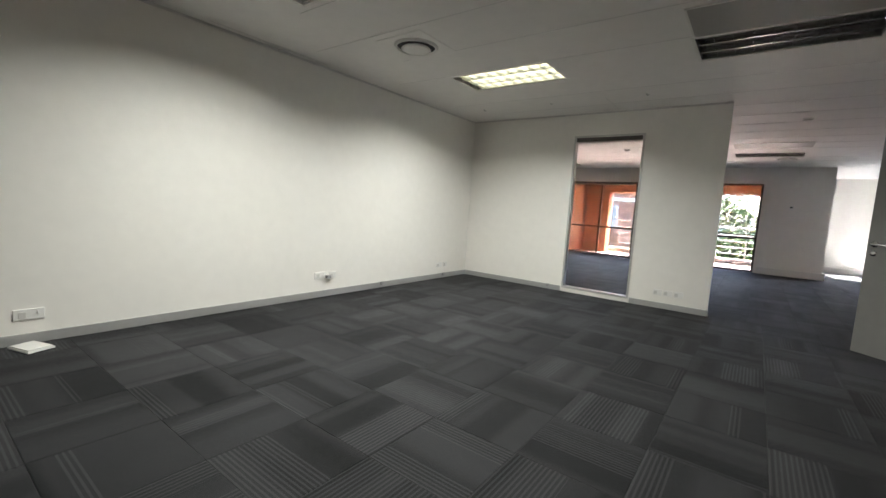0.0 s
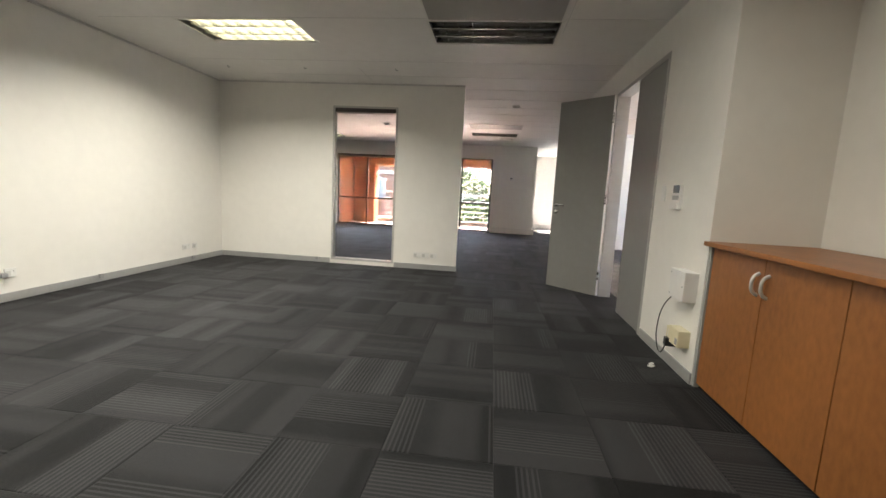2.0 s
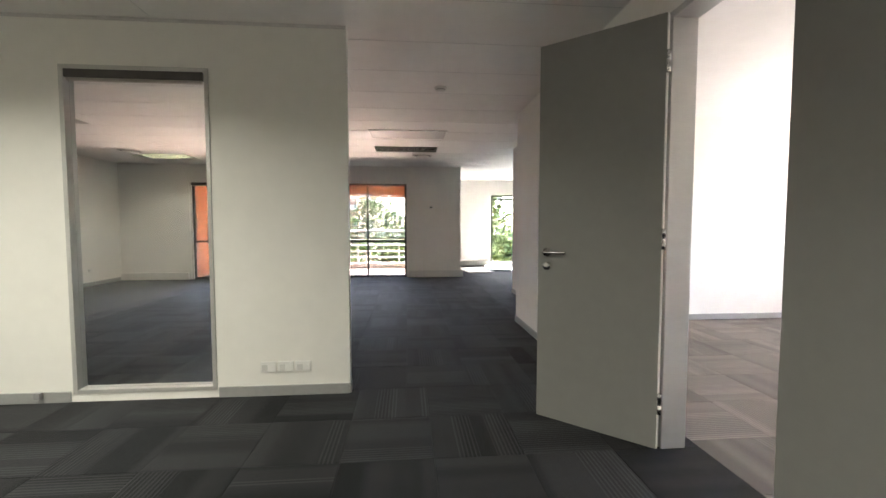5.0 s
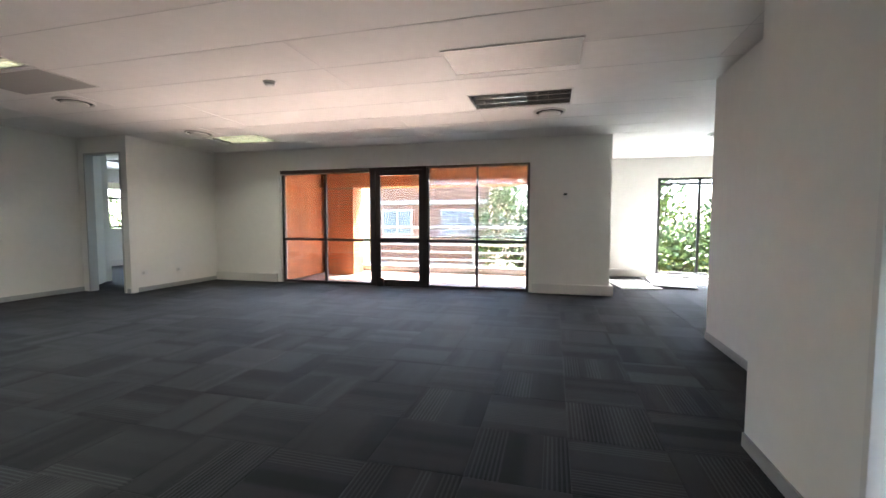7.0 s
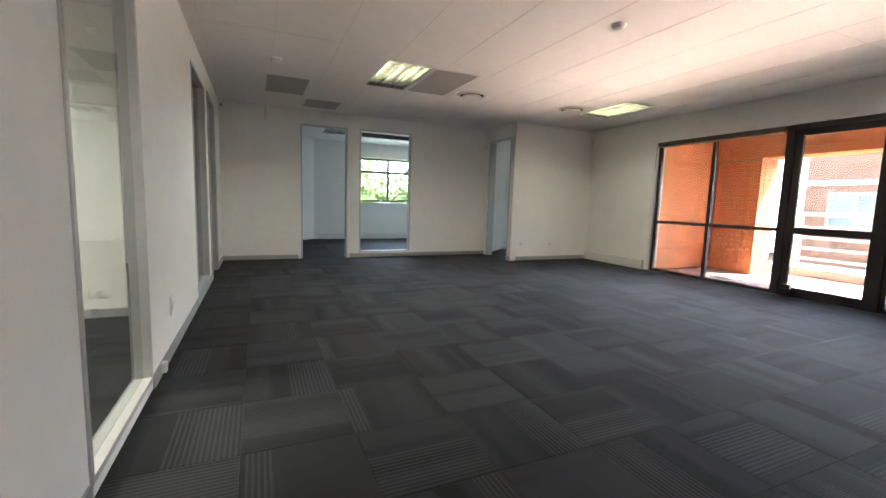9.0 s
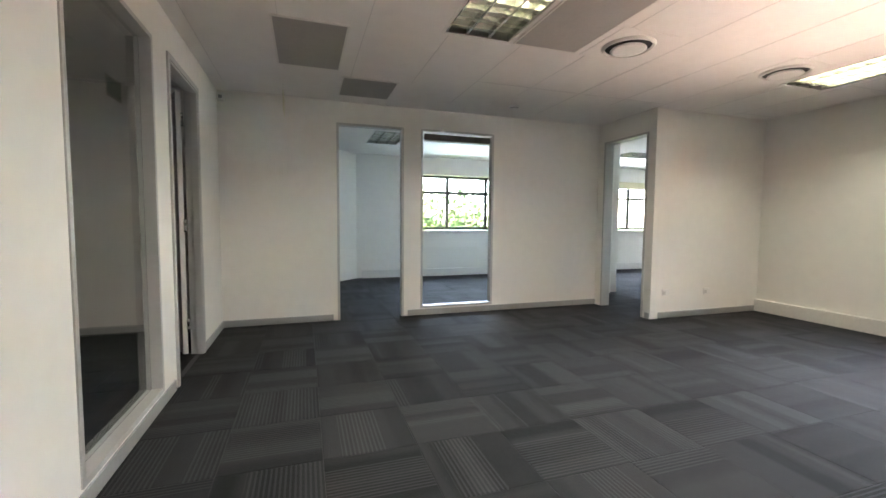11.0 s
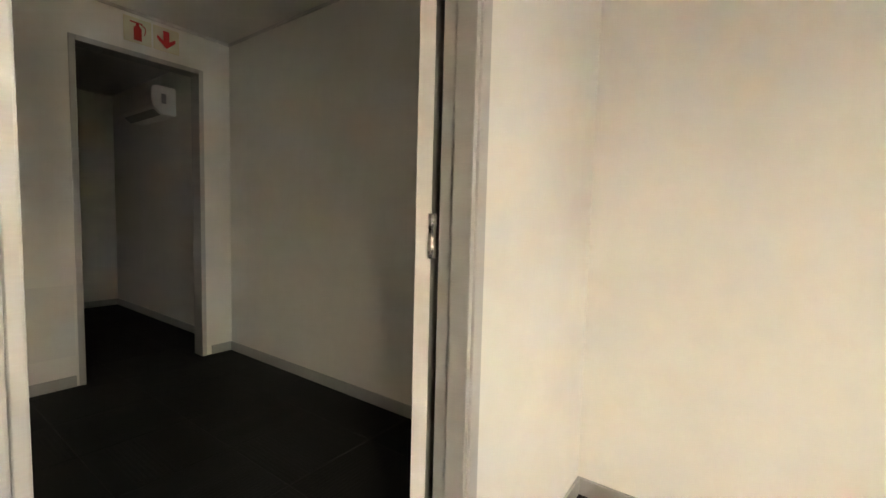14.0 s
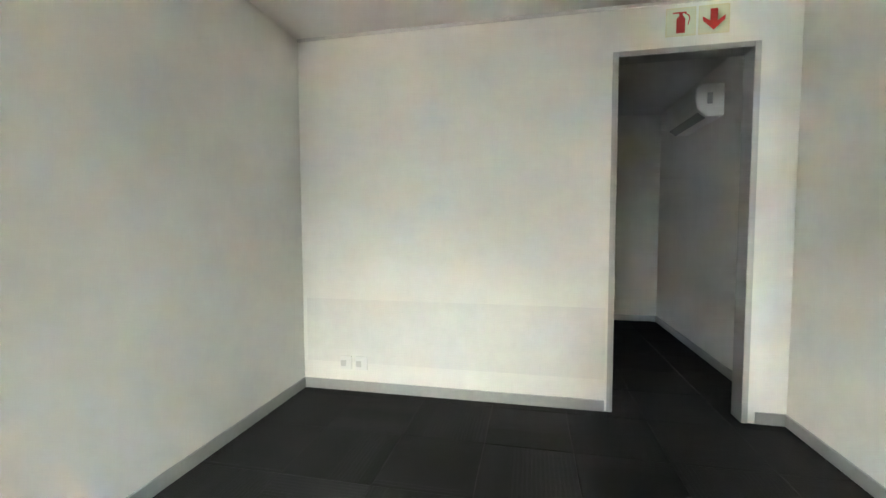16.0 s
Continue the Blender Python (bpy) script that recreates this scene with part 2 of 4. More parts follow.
BRICKP = mat("brick_piece", (0.62, 0.22, 0.085), 0.85, vary=0.25, scale=12, bump=0.4, bump_scale=120)
MORTAR = mat("mortar", (0.40, 0.3, 0.22), 0.9)
PAVING = mat("balcony_paving", (0.36, 0.27, 0.23), 0.75, vary=0.15, bump=0.2)
CONCRETE = mat("pale_concrete", (0.56, 0.53, 0.47), 0.8, vary=0.12, bump=0.2)
RAILM = mat("rail_steel", (0.62, 0.62, 0.6), 0.35, 0.5)
LEAF = mat("leaf", (0.085, 0.13, 0.022), 0.6, vary=0.5, scale=3)
BARK = mat("bark", (0.10, 0.075, 0.05), 0.9, vary=0.3, bump=0.5, bump_scale=40)
GRASS = mat("lawn", (0.09, 0.12, 0.03), 0.95, vary=0.4, scale=1)
WINDARK = mat("far_window_glass", (0.12, 0.15, 0.17), 0.1, vary=0.2)


# ---------------------------------------------------------------- mesh tools
def mesh_boxes(boxes, bevel=0.0):
    """One bmesh of boxes given as (x0, y0, z0, x1, y1, z1)."""
    bm = bmesh.new()
    for x0, y0, z0, x1, y1, z1 in boxes:
        r = bmesh.ops.create_cube(bm, size=1.0)
        bmesh.ops.transform(bm, verts=r["verts"], matrix=Matrix.LocRotScale(((x0 + x1) / 2, (y0 + y1) / 2, (z0 + z1) / 2), None, (abs(x1 - x0), abs(y1 - y0), abs(z1 - z0))))
    if bevel:
        bmesh.ops.bevel(bm, geom=bm.edges[:], offset=bevel, segments=2, affect="EDGES", profile=0.6)
    return bm


def finish(bm, name, material, parent=None, smooth=False):
    me = bpy.data.meshes.new(name)
    bm.to_mesh(me)
    bm.free()
    for m in material if isinstance(material, (list, tuple)) else (material,):
        me.materials.append(m)
    if smooth:
        for p in me.polygons:
            p.use_smooth = True
    ob = new(name, me)
    ob.parent = parent
    return ob


def box(name, b, material, parent=None, bevel=0.0):
    return finish(mesh_boxes([b], bevel), name, material, parent)


def boxes(name, bs, material, parent=None, bevel=0.0):
    return finish(mesh_boxes(bs, bevel), name, material, parent)


def empty(name, x, y, z, rz=0.0, m=None):
    ob = new(name)
    ob.empty_display_size = 0.1
    ob.matrix_world = m if m is not None else pose(x, y, z, 0, 0, rz)
    return ob


def lathe(bm, profile, seg=32, m=Matrix()):
    """Turned solid about z from (radius, z) pairs."""
    rings = []
    for r, z in profile:
        rings.append([bm.verts.new(m @ Vector((r * math.cos(2 * math.pi * k / seg), r * math.sin(2 * math.pi * k / seg), z))) for k in range(seg)])
    for a, b in zip(rings, rings[1:]):
        for k in range(seg):
            bm.faces.new((a[k], a[(k + 1) % seg], b[(k + 1) % seg], b[k]))
    bm.faces.new(rings[0][::-1]), bm.faces.new(rings[-1])
    bmesh.ops.recalc_face_normals(bm, faces=bm.faces[:])


def tube(name, pts, radius, material, parent=None, res=3):
    cu = bpy.data.curves.new(name, "CURVE")
    cu.dimensions, cu.bevel_depth, cu.bevel_resolution = "3D", radius, res
    sp = cu.splines.new("BEZIER")
    sp.bezier_points.add(len(pts) - 1)
    for p, c in zip(sp.bezier_points, pts):
        p.co, p.handle_left_type, p.handle_right_type = c, "AUTO", "AUTO"
    cu.materials.append(material)
    dg = bpy.context.evaluated_depsgraph_get()
    tmp = bpy.data.objects.new(name, cu)
    me = bpy.data.meshes.new_from_object(tmp, depsgraph=dg)
    bpy.data.objects.remove(tmp)
    for p in me.polygons:
        p.use_smooth = True
    ob = new(name, me)
    ob.parent = parent
    return ob


H = 2.56


def wall(name, axis, c0, c1, a0, a1, holes=(), z1=H + 0.06, material=None, z0=0.0):
    """A wall from c0 to c1 in its thickness, a0 to a1 along, with openings (from, to, sill, head) through it."""
    cuts = sorted({a0, a1, *[h[0] for h in holes], *[h[1] for h in holes]})
    bs = []
    for s, e in zip(cuts, cuts[1:]):
        mid = (s + e) / 2
        spans = sorted((h[2], h[3]) for h in holes if h[0] < mid < h[1])
        z = z0
        for lo, hi in spans + [(z1, z1)]:
            if lo - z > 1e-4:
                bs.append((s, c0, z, e, c1, lo) if axis == "x" else (c0, s, z, c1, e, lo))
            z = hi
    bm = mesh_boxes(bs)
    bmesh.ops.remove_doubles(bm, verts=bm.verts[:], dist=1e-5)
    seen = {}
    for f in bm.faces:
        seen.setdefault(tuple(round(v, 4) for v in f.calc_center_median()) + (round(f.calc_area(), 4),), []).append(f)
    bmesh.ops.delete(bm, geom=[f for fs in seen.values() if len(fs) > 1 for f in fs], context="FACES")
    return tagged(finish(bm, name, material or WALL), kind="structure")


# ---------------------------------------------------------------- structure
XE = 1.775      # east wall of the first room
XW = -6.90      # west partition of the hall
PY = 0.04       # room-side face of the thin partition; its hall side is at 0.12
wall("wall_partition", "x", PY, 0.12, -6.9, 0.0, [(-1.845, -0.909, 0.055, 2.25), (-4.86, -3.82, 0.09, 2.29), (-6.0, -5.15, 0.0, 2.31)])
wall("wall_room_west", "y", -3.79, -3.57, -8.0, PY)
wall("wall_room_south", "x", -8.12, -8.0, -3.7, 2.5)
wall("wall_east", "y", XE, XE + 0.12, -3.2, 2.176, [(-2.255, -0.84, 0.0, 2.29), (-0.36, 0.29, 0.10, 2.25), (0.39, 1.33, 0.10, 2.25)])
wall("wall_recess_side", "x", -3.2, -3.08, XE + 0.12, 6.62)
wall("wall_recess_back", "y", 2.38, 2.5, -8.0, -3.2)
wall("wall_jog_return", "x", 2.056, 2.176, XE + 0.12, 6.5, [(2.55, 3.45, 0.0, 2.3)])
wall("wall_jog", "y", 2.30, 2.42, 2.176, 4.43)
wall("wall_alcove_south", "x", 4.31, 4.43, 2.42, 6.5)
wall("wall_far_east", "y", 6.5, 6.62, -3.08, 9.85, [(-2.4, 1.6, 0.9, 2.15), (2.6, 4.0, 0.9, 2.15)])
wall("wall_north", "x", 6.85, 7.10, -5.9, 1.67, [(-4.4, 0.42, 0.0, 2.17)])
wall("wall_alcove_west", "y", 1.42, 1.67, 7.10, 9.85)
wall("wall_alcove_north", "x", 9.60, 9.85, 1.67, 6.5, [(2.93, 4.5, 0.05, 2.14)])
wall("wall_hall_west", "y", XW - 0.08, XW, 0.12, 5.12, [(1.35, 2.15, 0.0, 2.32), (2.366, 3.354, 0.09, 2.32)])
wall("wall_niche", "x", 5.0, 5.12, XW, -5.86, [(-6.77, -5.98, 0.0, 2.30)])
wall("wall_nook", "y", -5.98, -5.88, 5.12, 13.5)
wall("wall_facade_west", "y", -10.85, -10.6, 0.0, 13.75, [(3.05, 5.82, 1.0, 2.2), (7.2, 12.4, 1.0, 2.15)])
wall("wall_office_north", "x", 5.95, 6.07, -10.6, -7.7)
wall("wall_corner_north", "x", 13.5, 13.75, -10.6, -5.88)
wall("wall_dark_west", "y", -7.17, -6.97, -3.02, PY)
wall("wall_passage_west", "y", -7.17, -7.0, -5.7, -3.02)
wall("wall_dark_south", "x", -3.02, -2.9, -6.97, -3.79, [(-6.76, -5.945, 0.0, 2.285)])
wall("wall_passage_back", "x", -5.82, -5.7, -7.17, -4.4)
wall("wall_passage_east", "y", -4.52, -4.4, -5.7, -3.02)


def slanted_wall(name, p, q, thick):
    d = (Vector(q) - Vector(p))
    ob = finish(mesh_boxes([(0, 0, 0, d.length, thick, H + 0.06)]), name, WALL)
    ob.matrix_world = pose(p[0], p[1], 0, 0, 0, math.degrees(math.atan2(d.y, d.x)))
    return tagged(ob, kind="structure")


slanted_wall("wall_office_splay", (-8.6, 0.0), (-10.7, 2.1), 0.12)
slanted_wall("wall_office_corner", (-7.0, 5.12), (-7.75, 6.02), 0.1)
wall("wall_office_south", "x", -0.12, 0.0, -8.7, -7.09)

# ceiling with the light fittings' holes and its panel seams, in one mesh
TROFFERS = {"room_lit": (-2.52, -2.1, -1.40, -1.55), "room_back": (-2.52, -4.55, -1.40, -4.0), "room_added": (-0.18, -4.55, 0.95, -4.0), "room_dim": (-0.18, -2.09, 0.95, -1.55),
            "hall_dark": (-0.15, 4.35, 0.96, 4.91), "hall_half": (-4.82, 1.97, -3.75, 2.50), "hall_lit": (-4.81, 5.50, -3.79, 6.07),
            "office": (-9.36, 2.03, -8.3, 2.58), "corner": (-9.1, 7.0, -8.5, 8.1)}


def ceiling_mesh(x0, y0, x1, y1, holes):
    xs = sorted({x0, x1, *[v for h in holes for v in (h[0], h[2])]})
    ys = sorted({y0, y1, *[v for h in holes for v in (h[1], h[3])]})
    bm = bmesh.new()
    for a, b in zip(xs, xs[1:]):
        for c, d in zip(ys, ys[1:]):
            mx, my = (a + b) / 2, (c + d) / 2
            if any(h[0] < mx < h[2] and h[1] < my < h[3] for h in holes):
                continue
            vs = [bm.verts.new(p) for p in ((a, c, H), (a, d, H), (b, d, H), (b, c, H))]
            bm.faces.new(vs)
    bmesh.ops.remove_doubles(bm, verts=bm.verts[:], dist=1e-5)
    top = bmesh.ops.extrude_face_region(bm, geom=bm.faces[:])
    bmesh.ops.translate(bm, vec=(0, 0, 0.05), verts=[g for g in top["geom"] if isinstance(g, bmesh.types.BMVert)])
    bmesh.ops.recalc_face_normals(bm, faces=bm.faces[:])

    def strip(a, c, b, d):
        n0 = len(bm.faces)
        r = bmesh.ops.create_cube(bm, size=1.0)
        bmesh.ops.transform(bm, verts=r["verts"], matrix=Matrix.LocRotScale(((a + b) / 2, (c + d) / 2, H + 0.0005), None, (b - a, d - c, 0.005)))
        for f in {f for v in r["verts"] for f in v.link_faces}:
            f.material_index = 1

    def clear(a, c, b, d):
        return not any(a < h[2] and b > h[0] and c < h[3] and d > h[1] for h in holes)

    for lo, hi, ya, yb in ((-3.56, 1.76, -7.9, 0.0), (-6.88, 2.28, 0.13, 6.84)):
        k = 0
        y = -7.5
        while y < yb:
            if y > ya:
                x = lo + (0.3 if k % 2 else 0.9)
                while x < hi:
                    e = min(x + 1.12, hi)
                    if clear(x, y - 0.002, e, y + 0.002):
                        strip(x, y - 0.002, e, y + 0.002)
                    x = e + 0.002
            y += 0.595
            k += 1
        x = -6.85
        while x < hi:
            y = ya + 0.1
            while x > lo and y < yb:
                e = min(y + 1.19, yb)
                if random.random() < 0.4 and clear(x - 0.002, y, x + 0.002, e):
                    strip(x - 0.002, y, x + 0.002, e)
                y = e
            x += 1.12
    return bm


tagged(finish(ceiling_mesh(-10.85, -8.12, 6.62, 13.75, [*TROFFERS.values(), (-5.86, 7.1, 1.42, 13.75), (1.42, 9.85, 6.62, 13.75)]), "ceiling", [CEIL, SEAM]), kind="structure")
# roof over the ceiling void
boxes("roof_slab", [(-10.9, -8.2, 2.8, 6.7, 7.12, 3.1), (-10.9, 7.12, 2.8, -5.86, 13.8, 3.1), (1.4, 7.12, 2.8, 6.7, 9.9, 3.1)], CONCRETE)["kind"] = "structure"
for nm, bb in (("parapet_south", (-10.9, -8.2, 2.62, 6.7, -8.0, 2.8)), ("parapet_east", (6.5, -8.0, 2.62, 6.7, 9.9, 2.8)), ("parapet_west", (-10.9, -8.0, 2.62, -10.6, 13.8, 2.8)),
               ("parapet_north", (-5.86, 6.9, 2.62, 1.4, 7.12, 2.8)), ("parapet_alcove", (1.4, 9.6, 2.62, 6.5, 9.9, 2.8)), ("parapet_corner", (-10.6, 13.5, 2.62, -5.86, 13.8, 2.8))):
    box(nm, bb, BRICK)["kind"] = "structure"


# ---------------------------------------------------------------- trim
def skirting(name, runs, material, high, deep):
    """Runs: (axis, face, from, to, side), side the way the wall faces."""
    bs = []
    for axis, c, a, b, s in runs:
        lo, hi = sorted((c, c + s * deep))
        bs.append((a, lo, 0.001, b, hi, high) if axis == "x" else (lo, a, 0.001, hi, b, high))
    return tagged(boxes(name, bs, material, bevel=0.003), kind="structure")


skirting("baseboard", [
    ("x", PY, -3.57, -1.86, -1), ("x", PY, -0.895, 0.0, -1), ("y", 0.0, PY, 0.12, 1),
    ("y", -3.57, -8.0, PY, 1), ("y", XE, -3.2, -2.29, -1), ("y", XE, -0.8, 2.176, -1), ("y", 2.30, 2.2, 4.43, -1),
    ("x", 0.12, -0.9, 0.0, 1), ("x", 0.12, -5.10, -1.855, 1), ("x", 0.12, -6.90, -6.05, 1),
    ("y", XW, 0.12, 1.30, 1), ("y", XW, 2.2, 5.0, 1), ("y", -5.88, 5.0, 6.85, 1), ("x", 5.0, -5.94, -5.87, -1),
    ("y", -6.97, -2.9, 0.0, 1), ("x", -2.9, -5.93, -3.79, 1), ("x", -2.9, -6.97, -6.80, 1), ("y", -3.79, -2.9, 0.0, -1),
    ("x", PY, -5.1, -3.79, -1), ("x", PY, -6.97, -6.05, -1), ("y", -7.0, -5.7, -3.02, 1), ("x", -5.7, -7.0, -4.52, 1),
    ("x", 2.056, XE + 0.12, 2.5, -1), ("x", 2.056, 3.5, 6.5, -1)], SKIRT, 0.075, 0.012)
skirting("trunking", [("x", 6.85, -5.87, -4.45, -1), ("x", 6.85, 0.46, 1.67, -1), ("y", 1.67, 6.8, 9.6, 1), ("x", 9.6, 1.72, 2.9, -1),
                      ("y", -10.6, 2.1, 5.95, 1), ("x", 5.95, -10.55, -7.7, -1), ("y", -10.6, 6.1, 10.6, 1)], TRUNK, 0.16, 0.055)
boxes("floor_slab", [(-10.85, -8.12, -0.25, 6.62, 7.1, -0.006), (-10.85, 7.1, -0.25, -5.88, 13.75, -0.006), (1.42, 7.1, -0.25, 6.62, 9.85, -0.006)], VOID)["kind"] = "structure"
# greyer strips that paint the shadow line where the ceiling meets the walls
shadow_strips = []
for axis, c, a, b, s in (("x", PY, -3.57, 0.0, -1), ("y", -3.57, -8.0, PY, 1), ("y", -6.97, -2.9, PY, 1), ("x", -2.9, -6.97, -3.79, 1)):
    lo, hi = sorted((c, c + s * 0.012))
    shadow_strips.append((a, lo, H - 0.02, b, hi, H - 0.001) if axis == "x" else (lo, a, H - 0.02, hi, b, H - 0.001))
tagged(boxes("trim", shadow_strips, SEAM), kind="structure")


def opening_frame(name, axis, c0, c1, a0, a1, z0, z1, w=0.028, proud=0.008, material=None, sill=True):
    """Aluminium lining of an opening, standing a little proud of both wall faces."""
    c0, c1 = c0 - proud, c1 + proud
    bs = [(a0, z0, a0 + w, z1), (a1 - w, z0, a1, z1), (a0 + w, z1 - w, a1 - w, z1)] + ([(a0 + w, z0, a1 - w, z0 + w)] if sill else [])
    out = [(a, c0, z, b, c1, t) if axis == "x" else (c0, a, z, c1, b, t) for a, z, b, t in bs]
    return tagged(boxes(name, out, material or ALU, bevel=0.003), kind="structure")


def pane(name, axis, c, a0, a1, z0, z1, parent=None):
    b = (a0, c - 0.003, z0, a1, c + 0.003, z1) if axis == "x" else (c - 0.003, a0, z0, c + 0.003, a1, z1)
    ob = box(name, b, GLASS, parent)
    ob.visible_shadow = False
    if parent is None:
        tagged(ob, kind="structure")
    return ob


opening_frame("window_1", "x", PY, 0.12, -1.845, -0.909, 0.055, 2.25)
pane("window_1_glass", "x", 0.085, -1.817, -0.937, 0.083, 2.222)
opening_frame("window_2", "x", PY, 0.12, -4.86, -3.82, 0.09, 2.29)
pane("window_2_glass", "x", 0.06, -4.832, -3.848, 0.118, 2.262)
opening_frame("window_3", "y", XW - 0.08, XW, 2.366, 3.354, 0.09, 2.32)
pane("window_3_glass", "y", XW - 0.05, 2.394, 3.326, 0.118, 2.292)
opening_frame("window_4", "y", XE, XE + 0.12, 0.39, 1.33, 0.10, 2.25, material=TRUNK)
pane("window_4_glass", "y", XE + 0.03, 0.418, 1.302, 0.128, 2.222)
opening_frame("window_5", "y", XE, XE + 0.12, -0.36, 0.29, 0.10, 2.25, material=TRUNK)
pane("window_5_glass", "y", XE + 0.03, -0.332, 0.262, 0.128, 2.222)
opening_frame("door_frame_1", "x", PY, 0.12, -6.0, -5.15, 0.0, 2.31, w=0.04, proud=0.015, sill=False)
opening_frame("door_frame_2", "y", XW - 0.08, XW, 1.35, 2.15, 0.0, 2.32, sill=False)
opening_frame("door_frame_3", "x", 5.0, 5.12, -6.77, -5.98, 0.0, 2.30, sill=False)
opening_frame("door_frame_4", "x", -3.02, -2.9, -6.76, -5.945, 0.0, 2.285, w=0.035, sill=False)
opening_frame("door_frame_5", "y", XE, XE + 0.12, -2.255, -0.84, 0.0, 2.29, w=0.035, sill=False)
# stop bead round the dark room's door frame, and its rebate
tagged(boxes("door_stop_bead", [(-5.96, 0.072, 0.0, -5.945, 0.128, 2.27), (-5.205, 0.072, 0.0, -5.19, 0.128, 2.27), (-5.945, 0.072, 2.255, -5.205, 0.128, 2.27)], ALU, bevel=0.003), kind="structure")
# corner bead on the partition's free end
box("wall_end_cap", (0.0, PY, 0.076, 0.004, 0.12, H), WALL)["kind"] = "structure"


def glazed_wall(name, axis, c, a0, a1, z0, z1, posts, rails, w=0.045, deep=0.06, label=""):
    """A fixed window: outer frame, posts and rails in one frame part, with panes as parts."""
    root = tagged(empty(name, *((a0, c, z0) if axis == "x" else (c, a0, z0))), kind="structure")
    base = Vector(root.location)
    bs = [(a0, z0, a0 + w, z1), (a1 - w, z0, a1, z1), (a0 + w, z1 - w, a1 - w, z1), (a0 + w, z0, a1 - w, z0 + w)]
    bs += [(p - w / 2, z0 + w, p + w / 2, z1 - w) for p in posts]
    cols = [a0 + w] + [v for p in posts for v in (p - w / 2, p + w / 2)] + [a1 - w]
    rows = [z0 + w] + [v for r in rails for v in (r - w / 2, r + w / 2)] + [z1 - w]
    bs += [(cols[k], r - w / 2, cols[k + 1], r + w / 2) for r in rails for k in range(0, len(cols), 2)]
    to = (lambda a, d0, z, b, d1, t: (a - base.x, d0 - base.y, z - base.z, b - base.x, d1 - base.y, t - base.z)) if axis == "x" else (
        lambda a, d0, z, b, d1, t: (d0 - base.x, a - base.y, z - base.z, d1 - base.x, b - base.y, t - base.z))
    boxes("frame", [to(a, c - deep / 2, z, b, c + deep / 2, t) for a, z, b, t in bs], DARKALU, root, bevel=0.003)
    for i in range(0, len(cols), 2):
        for j in range(0, len(rows), 2):
            # outer panes darken the view; with shadows off, daylight still enters undimmed
            p = box("pane", to(cols[i], c - 0.003, rows[j], cols[i + 1], c + 0.003, rows[j + 1]), DIMGLASS, root)
            p.visible_shadow = False
    return root


# balcony glazing: two lights, a door, two lights
W0 = 6.93
glazed_wall("window_6", "x", W0, -4.36, -2.44, 0.0, 2.17, [-3.42], [0.84])
glazed_wall("window_7", "x", W0, -1.40, 0.40, 0.0, 2.17, [-0.49], [0.84])
tagged(boxes("trim", [(-4.40, 6.86, 0.0, -4.36, 7.0, 2.17), (0.40, 6.86, 0.0, 0.42, 7.0, 2.17)], TRUNK), kind="structure")
bd = glazed_wall("door_6", "x", W0 - 0.01, -2.38, -1.46, 0.03, 2.11, [], [0.84], w=0.085, deep=0.05)
boxes("door_frame_6", [(-2.44, 6.88, 0.0, -2.38, 6.99, 2.17), (-1.46, 6.88, 0.0, -1.40, 6.99, 2.17), (-2.38, 6.88, 2.11, -1.46, 6.99, 2.17), (-2.38, 6.9, 0.0, -1.46, 6.98, 0.028)], DARKALU, bevel=0.003)["kind"] = "structure"
glazed_wall("window_8", "x", 9.68, 2.95, 4.48, 0.06, 2.13, [3.75], [2.0], w=0.05)
glazed_wall("window_9", "y", -10.7, 3.06, 5.81, 1.01, 2.19, [4.0, 4.93], [1.82], w=0.055)
glazed_wall("window_10", "y", -10.7, 7.21, 12.39, 1.01, 2.14, [8.08, 8.95, 9.8, 10.65, 11.5], [1.8], w=0.055)
glazed_wall("window_12", "y", 6.56, -2.39, 1.59, 0.91, 2.14, [-1.4, -0.4, 0.6], [], w=0.05)
glazed_wall("window_13", "y", 6.56, 2.61, 3.99, 0.91, 2.14, [3.3], [], w=0.05)
tagged(boxes("sill", [(-10.64, 3.03, 0.965, -10.52, 5.84, 0.998), (-10.64, 7.18, 0.965, -10.52, 12.42, 0.998)], TRUNK, bevel=0.004), kind="structure")


# ---------------------------------------------------------------- doors
def handle_set(parent, x, side, lever):
    """Lever handle with round rose and key escutcheon; x along the leaf, side -1 or 1."""
    bm = bmesh.new()
    m = Matrix.Translation((x, side * 0.02, 1.03)) @ Matrix.Rotation(radians(-90 * side), 4, "X")
    lathe(bm, [(0.027, 0), (0.027, 0.008), (0.012, 0.01), (0.011, 0.05)], 20, m)
    lathe(bm, [(0.026, 0), (0.026, 0.007), (0.008, 0.009)], 20, Matrix.Translation((0, 0, -0.085)) @ m)
    finish(bm, "rose", CHROME, parent, True)
    tube("lever", [(x, side * 0.066, 1.03), (x + lever * 0.03, side * 0.070, 1.03), (x + lever * 0.13, side * 0.068, 1.03)], 0.0095, CHROME, parent)


